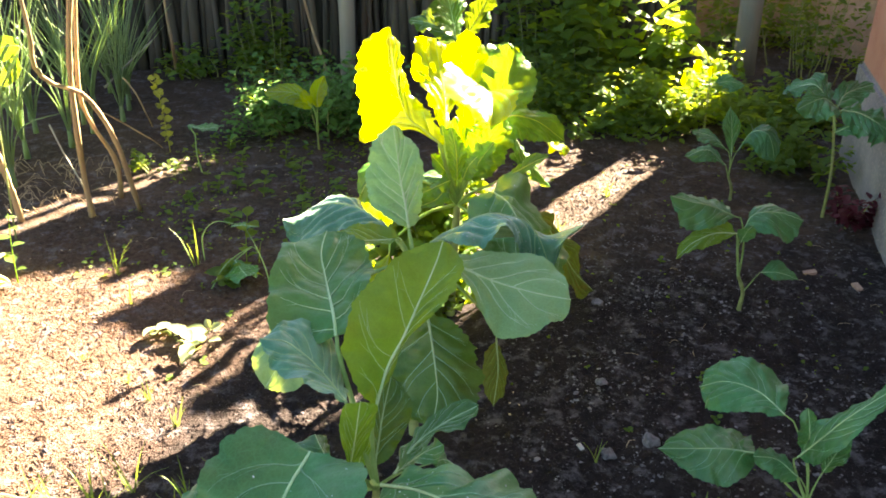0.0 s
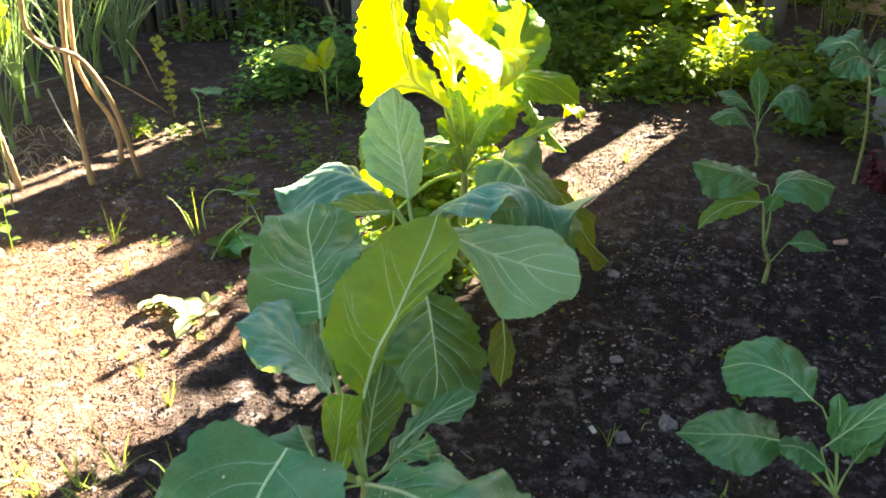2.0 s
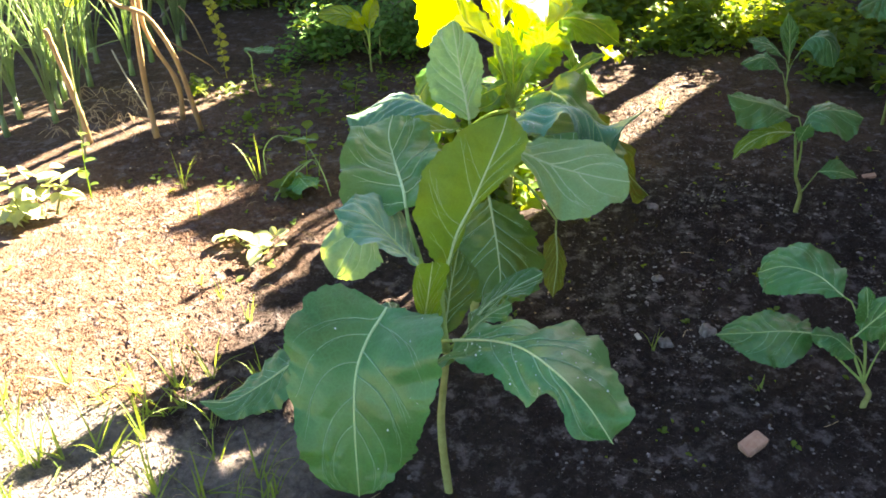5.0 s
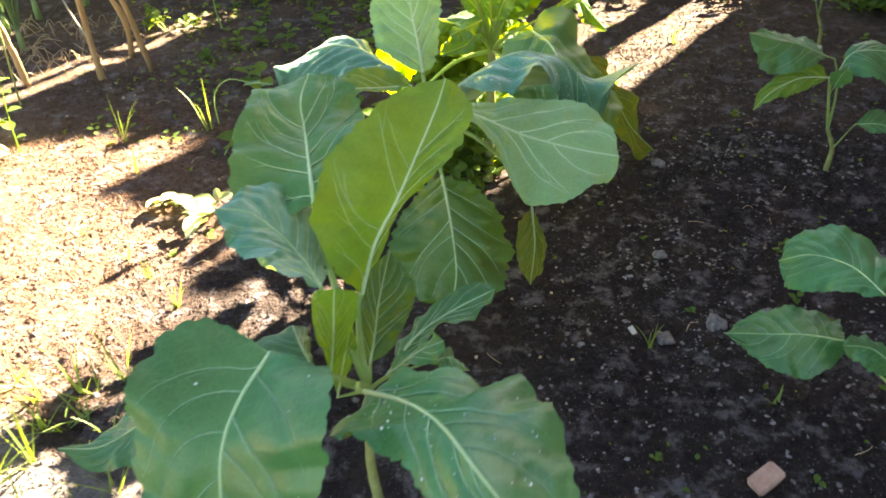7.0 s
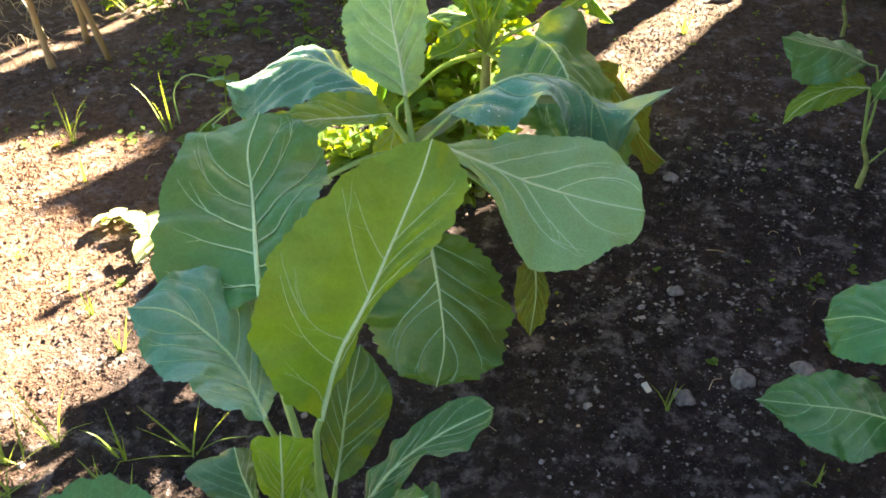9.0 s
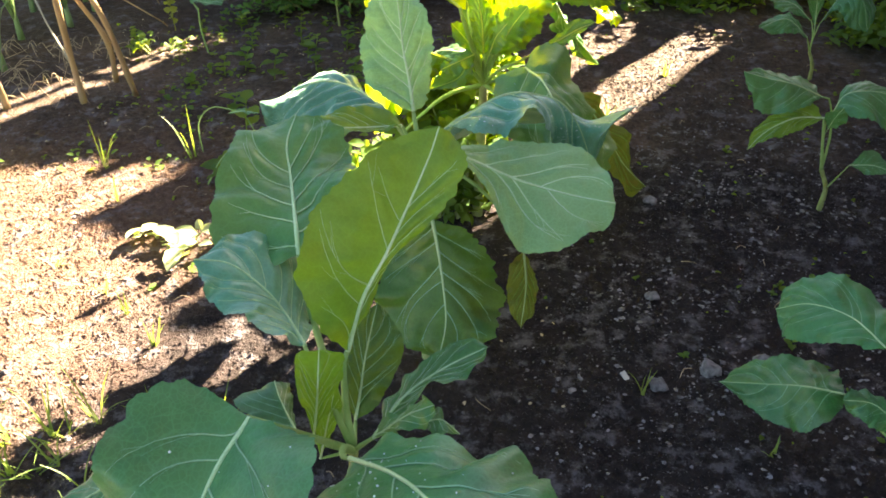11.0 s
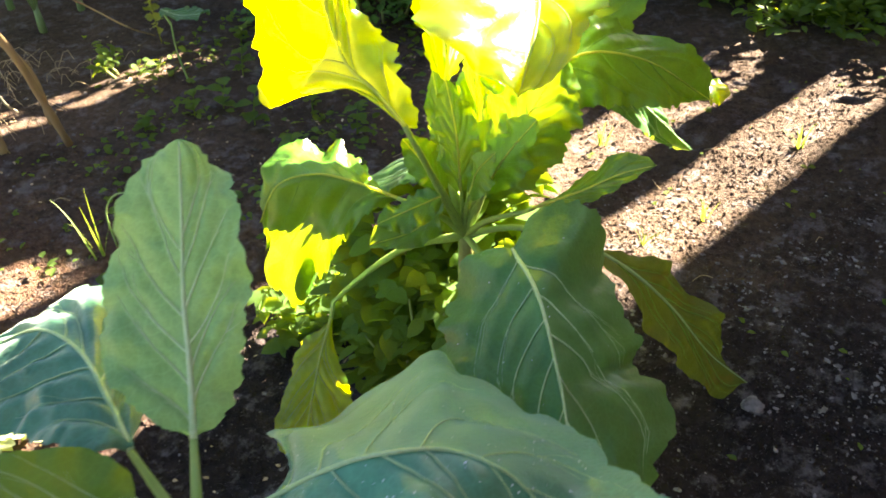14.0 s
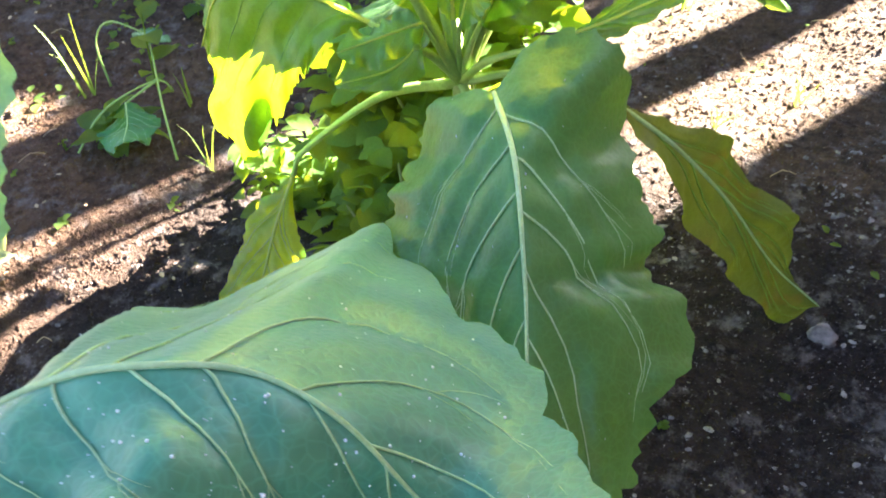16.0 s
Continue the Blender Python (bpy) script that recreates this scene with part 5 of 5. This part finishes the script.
leaf(kale_k, [(1.215, 3.750, 0.242), (1.285, 3.740, 0.262), (1.355, 3.730, 0.244)], [(1.292, 3.710, 0.222)], [(1.283, 3.775, 0.288)], leaf_blue, seed=305, thick=.65, wave=.004, teeth=.05)
leaf(kale_k, [(1.205, 3.790, 0.330), (1.170, 3.800, 0.385), (1.105, 3.790, 0.372)], [(1.165, 3.765, 0.362)], [(1.160, 3.840, 0.400)], leaf_lit, seed=306, wave=.004, teeth=.06)
leaf(kale_j, [(-1.264, 2.55, 0.676), (-1.297, 2.55, 0.676), (-1.367, 2.55, 0.658)], (-1.302, 2.56, 0.707), (-1.307, 2.53, 0.636), leaf_pale, wave=.003, seed=104)
leaf(kale_j, [(-1.292, 2.58, 0.638), (-1.324, 2.58, 0.585), (-1.374, 2.6, 0.544)], (-1.345, 2.58, 0.594), (-1.307, 2.58, 0.568), leaf_pale, wave=.003, seed=105)


# ---- small plants ----
def blade(base, tip, sag, width, n=6):
    """A grass blade: a narrow folded strip from base to tip."""
    base, tip = np.array(base, float), np.array(tip, float)
    mid = (base + tip) / 2 + np.array((0, 0, sag))
    path = spline([base, mid, tip], n)
    d = tip - base
    s = unit(np.array((-d[1], d[0], 0.0)) + 1e-6)
    verts, faces = [], []
    for k, p in enumerate(path):
        w = width * (1 - (k / n) ** 1.6) + 0.0003
        verts += [p - s * w, p - np.array((0, 0, w * 0.5)), p + s * w]
    for k in range(n):
        for j in range(2):
            a = k * 3 + j
            faces.append((a, a + 1, a + 4, a + 3))
    return verts, faces


def leaflet(c, way, up, length, width):
    """A small pointed leaf folded along its middle."""
    c, way = np.array(c, float), unit(np.array(way, float))
    s = unit(np.cross(way, up))
    u = np.cross(s, way)
    rim = [(0.0, 0.0), (0.12, 0.45), (0.34, 1.0), (0.62, 0.88), (0.84, 0.45)]
    p = [c + way * length * t - u * length * 0.12 * t * t for t, w in rim] + [c + way * length - u * length * 0.16]
    for side in (1, -1):
        p += [p[k] + s * side * width * w + u * width * w * 0.28 for k, (t, w) in enumerate(rim) if k]
    f = []
    for o, flip in ((6, 1), (10, -1)):
        f += [(0, o, 1)[::flip]] + [(k, o + k - 1, o + k, k + 1)[::flip] for k in range(1, 4)] + [(4, o + 3, 5)[::flip]]
    return p, f


def grass_tuft(x, y, blades, height, spread, seed, mat=None, label="small tuft of fresh green grass on soil"):
    rng = np.random.RandomState(seed)
    z = ground_height(x, y) - 0.004
    pieces = []
    for _ in range(blades):
        a, r = rng.uniform(0, 6.28), spread * rng.uniform(0.2, 1)
        h = height * rng.uniform(0.5, 1)
        pieces.append(blade((x + rng.uniform(-.008, .008), y + rng.uniform(-.008, .008), z), (x + r * math.cos(a), y + r * math.sin(a), z + h), h * rng.uniform(0.02, 0.3), rng.uniform(0.0012, 0.0026)))
    ob = mesh_object("grass_tuft", *join(pieces), mat or grass_leaf)
    return tagged(ob, label, "grass", "grass tufts")


def weed(x, y, height, leaves, size, seed, mat=None, label="small green weed growing in soil", name="weed", lean=(0, 0), narrow=0.42, up=(0, 0, 1)):
    """A weed: a thin stem with leaflets up its height."""
    rng = np.random.RandomState(seed)
    z = ground_height(x, y) - 0.004
    top = np.array((x + lean[0], y + lean[1], z + height))
    path = spline([(x, y, z), (x + lean[0] * 0.3, y + lean[1] * 0.3, z + height * 0.5), top], 24)
    ob = thing(name, label, "weed")
    mesh_object("stem", *tube(path, np.linspace(0.0022, 0.001, 25), 5), small_leaf if mat is None else mat, ob)
    pieces = []
    for k in range(leaves):
        f = 0.15 + 0.85 * (k + 0.5) / leaves
        c = path[min(24, int(f * 24))] + rng.uniform(-0.002, 0.002, 3)
        a = k * 2.4 + rng.uniform(-0.4, 0.4)
        L = size * rng.uniform(0.7, 1.15)
        way = (math.cos(a), math.sin(a), rng.uniform(-0.1, 0.6))
        pieces.append(leaflet(c, way, np.array(up) + (rng.normal(0, 0.45, 3) if up[2] < 1 else 0), L, L * narrow))
    mesh_object("foliage", *join(pieces), mat or small_leaf, ob)
    return ob


def bush(name, label, centre, radius, count, size, mat, seed, category="bush", stems=14, kind=""):
    """An uneven mass of small leaves on thin stems."""
    rng = np.random.RandomState(seed)
    c, r = np.array(centre, float), np.array(radius, float)
    ob = thing(name, label, category)
    if kind:
        tagged(ob, kind=kind)
    tips = [c + r * np.array((rng.uniform(-0.9, 0.9), rng.uniform(-0.9, 0.9), rng.uniform(0.0, 0.9))) for _ in range(stems)]
    for t in tips:
        foot = np.array((c[0] + (t[0] - c[0]) * 0.6, c[1] + (t[1] - c[1]) * 0.6, 0.0))
        mesh_object("stem", *tube(spline([foot, (foot + t) / 2 + rng.uniform(-0.02, 0.02, 3), t], 6), np.linspace(0.005, 0.0015, 7), 5), stem_woody, ob)
    pieces = []
    while len(pieces) < count:
        t = tips[rng.randint(len(tips))]
        foot = np.array((c[0] + (t[0] - c[0]) * 0.6, c[1] + (t[1] - c[1]) * 0.6, 0.0))
        f = rng.uniform(0.25, 1.05)
        p = foot + (t - foot) * f + rng.normal(0, 1, 3) * np.array((0.05, 0.05, 0.04)) * min(0.4 + r[0] * 1.5, r[0] * 4)
        if p[2] < 0.01:
            continue
        a = rng.uniform(0, 6.28)
        L = size * rng.uniform(0.5, 1.2)
        pieces.append(leaflet(p, (math.cos(a), math.sin(a), rng.uniform(-0.5, 0.5)), (rng.uniform(-.7, .7), rng.uniform(-.7, .7), 1), L, L * 0.30))
    mesh_object("foliage", *join(pieces), mat, ob)
    return ob


# leafy weeds along the fence and the gap
bush("leafy_bush", "low dense green weeds beneath the fence", (-0.55, 3.85, 0.05), (0.42, 0.33, 0.28), 4200, 0.036, clover_leaf, 21, stems=30)
bush("leafy_bush", "dark green weeds along the garden's back edge", (0.80, 3.98, 0.05), (0.50, 0.28, 0.24), 4600, 0.042, bush_leaf, 22, stems=26)
bush("leafy_bush", "sunlit bushy weeds near the gap in the fence", (0.85, 4.45, 0.12), (0.42, 0.30, 0.62), 1700, 0.10, bush_leaf, 23, stems=26)
bush("leafy_bush", "green weeds growing against the mud wall", (2.12, 4.85, 0.1), (0.30, 0.45, 0.6), 750, 0.045, bush_leaf, 24, stems=20)
bush("leafy_bush", "dark weeds at the foot of the house wall", (1.43, 3.38, 0.02), (0.2, 0.35, 0.2), 700, 0.05, bush_leaf, 25)
bush("leafy_bush", "dark low weeds under the fence", (-1.2, 4.72, 0.03), (0.6, 0.10, 0.10), 380, 0.05, bush_leaf, 26)
bush("leafy_bush", "dark climbing weeds on the fence poles", (0.60, 4.7, 0.1), (0.32, 0.15, 0.7), 1500, 0.06, bush_leaf, 27, stems=18)
bush("red_amaranth", "small dark red leafy plant beside the wall", (1.46, 2.78, 0.02), (0.07, 0.07, 0.11), 260, 0.04, red_leaf, 28, "plant", 6)
bush("leafy_weed", "bright green leafy weeds around the kale stem", (-0.03, 2.26, 0.02), (0.14, 0.12, 0.44), 1100, 0.055, bush_leaf, 29, "weed", 10)
bush("leafy_weed", "low green weeds beside the kale plant", (-0.24, 2.29, 0.0), (0.12, 0.09, 0.12), 320, 0.042, bush_leaf, 30, "weed", 8)

# Also set here to shade the leaves hanging in front.
bush("leafy_weed", "green weeds crowded beneath the kale leaves", (-0.06, 2.12, 0.0), (0.09, 0.05, 0.30), 420, 0.042, bush_leaf, 39, "weed", 10)
bush("leafy_bush", "dark weeds climbing up the old fence", (-0.95, 4.72, 0.05), (0.20, 0.08, 0.62), 620, 0.05, bush_leaf, 41, stems=12)
bush("leafy_bush", "weeds in the corner by the house wall", (1.50, 4.05, 0.03), (0.36, 0.3, 0.26), 1700, 0.055, bush_leaf, 31, stems=18)
bush("leafy_bush", "tall green weeds in front of the mud wall", (1.95, 5.6, 0.1), (0.55, 0.2, 0.6), 600, 0.07, bush_leaf, 32, stems=20)
# Pale wilted-leaf tone stands in for hard sunlight on this green weed.
bush("leafy_weed", "broad-leaved weed in the sun", (-1.42, 2.16, 0.02), (0.10, 0.09, 0.18), 40, 0.09, leaf_wilted_lit, 33, "weed", 6)
bush("leafy_weed", "pale wilting broad-leaved weed on dry soil", (-0.70, 2.0, 0.0), (0.10, 0.05, 0.03), 22, 0.065, leaf_wilted_lit, 34, "weed", 5)
bush("leafy_weed", "small broad-leaved weed on soil", (-0.66, 2.34, 0.0), (0.06, 0.05, 0.05), 18, 0.07, small_leaf, 35, "weed", 4)
bush("leafy_weed", "sunlit low weeds in the gap's light", (1.12, 4.08, 0.0), (0.24, 0.2, 0.16), 700, 0.05, small_leaf, 36, "weed", 14)
bush("leafy_weed", "sunlit bright green seedlings at the bed's end", (1.30, 4.10, 0.02), (0.12, 0.10, 0.30), 60, 0.06, small_leaf, 37, "weed", 8)
bush("leafy_weed", "sunlit yellow-green weeds beside the gap in the fence", (1.40, 4.35, 0.05), (0.16, 0.14, 0.36), 260, 0.06, small_leaf, 40, "weed", 12)
bush("leafy_weed", "small weeds at the edge of the lit soil", (0.82, 3.72, 0.0), (0.28, 0.08, 0.06), 320, 0.04, small_leaf, 38, "weed", 12)
# yellow-green upright plant and small neighbours
weed(-1.175, 3.498, 0.35, 34, 0.034, 41, yellow_leaf, "slender upright plant with small yellow-green leaves", "yellow_seedling", (-0.025, 0), 0.42, (0.1, -0.9, 0.5))
bush("leafy_weed", "low yellow-green weeds near the stakes", (-1.16, 3.28, 0.0), (0.14, 0.08, 0.07), 90, 0.030, small_leaf, 43, "weed", 8)
for k, (x, y, h) in enumerate([(-0.62, 2.42, 0.20), (-0.66, 2.33, 0.07), (-1.31, 2.32, 0.24), (-0.68, 3.02, 0.10), (-0.55, 3.1, 0.14), (-0.80, 3.1, 0.08), (-0.75, 2.75, 0.06)]):
    weed(x, y, h, 7, 0.045, 50 + k, small_leaf, "small green weed growing in soil", "weed", (0.02, 0))
for k, (x, y, h) in enumerate([(-0.82, 3.29, 0.09), (-0.74, 3.50, 0.10), (-0.65, 3.36, 0.12), (-0.60, 3.22, 0.07), (-0.86, 3.05, 0.08), (-0.92, 3.52, 0.06), (-0.47, 3.3, 0.08), (-0.40, 3.0, 0.09), (-0.50, 2.8, 0.10), (-0.95, 2.95, 0.05)]):
    weed(x, y, h, 9, 0.035, 90 + k, small_leaf, "small pale green weed on dark soil", "weed", (0.01, 0.01))
for k in range(60):
    rng = np.random.RandomState(300 + k)
    x, y = rng.uniform(-1.4, 1.5), rng.uniform(1.2, 3.6)
    weed(x, y, rng.uniform(0.008, 0.025), 4, rng.uniform(0.008, 0.02), 400 + k, small_leaf, "tiny green weed sprouting from soil", "weed_sprout")

for k, (x, y, n, h, s) in enumerate([(-1.02, 2.37, 5, 0.13, 0.10), (-0.78, 2.43, 5, 0.16, 0.09), (-0.92, 2.20, 3, 0.08, 0.03), (-0.58, 2.45, 3, 0.12, 0.03),
                                     (-0.72, 1.72, 6, 0.07, 0.04), (-0.62, 1.62, 5, 0.08, 0.03), (-0.80, 1.80, 5, 0.06, 0.05), (-0.95, 1.9, 6, 0.05, 0.05),
                                     (0.64, 3.02, 8, 0.06, 0.05), (0.42, 2.72, 7, 0.05, 0.04), (0.30, 2.6, 6, 0.05, 0.04), (0.2, 3.0, 6, 0.07, 0.04),
                                     (0.35, 1.5, 4, 0.06, 0.05), (0.55, 1.35, 4, 0.05, 0.04), (-0.45, 2.3, 4, 0.1, 0.05)]):
    grass_tuft(x, y, n, h, s, 60 + k)
for k in range(46):
    rng = np.random.RandomState(700 + k)
    grass_tuft(rng.uniform(-1.2, -0.4), rng.uniform(1.0, 1.40), 6, rng.uniform(0.05, 0.15), rng.uniform(0.06, 0.16), 800 + k, label="green grass tuft at the edge of the bed")


def ground_cover(label, count, area, sizes, mat, seed, cluster):
    """Tiny weed leaves scattered in uneven patches over the soil."""
    rng = np.random.RandomState(seed)
    pieces = []
    while len(pieces) < count:
        x, y = rng.uniform(area[0], area[1]), rng.uniform(area[2], area[3])
        if noise.noise((x * cluster, y * cluster, 9.0)) < rng.uniform(-0.1, 0.4):
            continue
        a, L = rng.uniform(0, 6.28), rng.uniform(*sizes)
        z = ground_height(x, y) + rng.uniform(0.001, 0.02)
        pieces.append(leaflet((x, y, z), (math.cos(a), math.sin(a), rng.uniform(-0.2, 0.6)), (rng.uniform(-.4, .4), rng.uniform(-.4, .4), 1), L, L * 0.33))
    return tagged(mesh_object("ground_cover", *join(pieces), mat), label, "weeds", kind="stuff")


ground_cover("tiny green weeds scattered over dark soil", 620, (-1.15, -0.1, 2.35, 3.75), (0.010, 0.030), small_leaf, 77, 3.5)
ground_cover("tiny weed leaves on the bed", 160, (0.15, 1.4, 1.1, 3.4), (0.006, 0.018), small_leaf, 78, 4.0)
ground_cover("dry leaf bits and chaff on the soil", 420, (-1.5, 0.2, 1.3, 3.6), (0.004, 0.012), straw, 79, 5.0)

# onions
def onion(x, y, seed, blades=18, height=0.7):
    rng = np.random.RandomState(seed)
    ob = thing("onion_plant", "clump of tall pale green onion leaves", "onion plant", "onion row", (x, y, 0))
    mesh_object("bulb", *tube([(0, 0, -0.02), (0, 0, 0.03), (0, 0, 0.09)], [0.014, 0.012, 0.008], 8), onion_leaf, ob, label="pale onion neck")
    for k in range(blades):
        a, r = rng.uniform(0, 6.28), rng.uniform(0.04, 0.30)
        h = height * rng.uniform(0.65, 1.1)
        tip = (r * math.cos(a), r * math.sin(a), h * (1 if rng.rand() < 0.75 else 0.6))
        path = spline([(0, 0, 0.05), (tip[0] * 0.25, tip[1] * 0.25, h * 0.5), tip], 9)
        mesh_object("onion_leaf", *tube(path, np.array([2.6, 3.1, 3.2, 3.2, 3.0, 2.7, 2.3, 1.8, 1.2, 0.4]) / 1000, 6), onion_leaf, ob)
    return ob


base_onion = onion(-1.80, 3.25, 1)
others = [onion(-2.0, 3.6, 2), onion(-1.68, 3.85, 3, 12, 0.66)]
for k, (x, y) in enumerate([(-2.05, 3.1), (-1.95, 3.9), (-1.72, 2.98), (-1.66, 3.08), (-1.86, 2.86), (-1.60, 3.75), (-1.52, 3.92), (-1.78, 3.15), (-1.72, 4.1), (-1.60, 4.25), (-2.2, 3.4), (-2.3, 3.75), (-1.9, 4.25), (-2.2, 4.2), (-1.62, 3.55), (-2.35, 3.2), (-1.75, 3.4), (-1.85, 3.72), (-2.1, 4.0), (-1.75, 4.4), (-2.4, 4.1), (-1.55, 4.1), (-1.9, 3.05)]):
    copy_thing((base_onion, *others)[k % 3], pose(x, y, 0, 0, 0, 47 * k))

# stakes
def stake(label, pts, r0, r1, seed):
    mat = fence_post_wood if "grey" in label or "pale stick" in label else bark
    rng = np.random.RandomState(seed)
    path = spline(pts, 22)
    ob = mesh_object("wooden_stake", *tube(path, np.linspace(r0, r1, 23) * rng.uniform(0.86, 1.18, 23), 9, 1, 0.10, rng), mat)
    return tagged(ob, label, "stake", "garden stakes")
stake("straight brown wooden stake driven into soil", [(-1.255, 2.8, -0.014), (-1.247, 2.78, 0.215), (-1.209, 2.72, 0.474), (-1.18, 2.7, 0.645), (-1.129, 2.68, 0.856)], 0.01092, 0.00858, 1)
stake("crooked brown branch used as a stake", [(-1.095, 2.84, 0.014), (-1.116, 2.78, 0.299), (-1.168, 2.72, 0.475), (-1.235, 2.68, 0.519), (-1.283, 2.66, 0.579), (-1.269, 2.64, 0.693), (-1.265, 2.62, 0.831)], 0.01014, 0.00624, 2)
stake("thin forked brown stake in the soil", [(-1.187, 2.92, 0.029), (-1.168, 2.88, 0.189), (-1.208, 2.82, 0.356), (-1.218, 2.8, 0.49), (-1.152, 2.76, 0.826)], 0.00936, 0.00624, 3)
stake("pale wooden stake at the bed's edge", [(-1.493, 2.76, 0.003), (-1.49, 2.74, 0.124), (-1.485, 2.7, 0.254), (-1.495, 2.66, 0.453)], 0.01092, 0.00858, 4)
stake("thin grey stick leaning in the onions", [(-1.615, 4, 0.141), (-1.493, 4.05, 0.253), (-1.386, 4.1, 0.344)], 0.00624, 0.00468, 6)
stake("thin dry stick lying across the soil", [(-1.35, 3.3, 0.235), (-1.287, 3.35, 0.167), (-1.21, 3.4, 0.087), (-1.223, 3.547, -0)], 0.00312, 0.00234, 7)
stake("thin pale stick leaning beside the onions", [(-1.485, 3.1, 0.248), (-1.407, 3, 0.176), (-1.338, 2.95, 0.072), (-1.359, 3.013, -0)], 0.00351, 0.00312, 8)
stake("thin dry stick propped near the onions", [(-1.442, 3.8, 0.243), (-1.39, 3.78, 0.178), (-1.346, 3.75, 0.095), (-1.355, 3.835, -0)], 0.0039, 0.00234, 9)
stake("long golden stick leaning on the fence", [(-0.618, 4.586, 0), (-0.636, 4.55, 0.14), (-0.702, 4.65, 0.293), (-0.762, 4.75, 0.483)], 0.00858, 0.00624, 10)
stake("pale leaning stick at the fence", [(-1.522, 4.826, 0), (-1.452, 4.6, 0.208), (-1.494, 4.7, 0.338), (-1.525, 4.78, 0.502)], 0.00936, 0.00702, 11)

# dry straw round the stakes
rng = np.random.RandomState(31)
pieces = []
for _ in range(90):
    x, y = rng.uniform(-1.75, -1.2), rng.uniform(2.75, 3.35)
    a, L = rng.uniform(0, 6.28), rng.uniform(0.03, 0.13)
    z = 0.005
    path = spline([(x, y, z), (x + L * 0.5 * math.cos(a), y + L * 0.5 * math.sin(a), z + rng.uniform(0.005, 0.05)), (x + L * math.cos(a + 0.4), y + L * math.sin(a + 0.1), z)], 5)
    pieces.append(tube(path, [0.0011] * 6, 4))
for _ in range(80):
    x, y = rng.uniform(-1.3, 1.5), rng.uniform(1.0, 3.4)
    a, L = rng.uniform(0, 6.28), rng.uniform(0.015, 0.045)
    path = spline([(x, y, 0.006), (x + L * 0.5 * math.cos(a), y + L * 0.5 * math.sin(a), 0.012), (x + L * math.cos(a + 0.3), y + L * math.sin(a + 0.3), 0.006)], 4)
    pieces.append(tube(path, [0.0008] * 5, 4))
tagged(mesh_object("dry_straw", *join(pieces), straw), "dry brown straw and plant stalks on soil", "straw", kind="stuff")
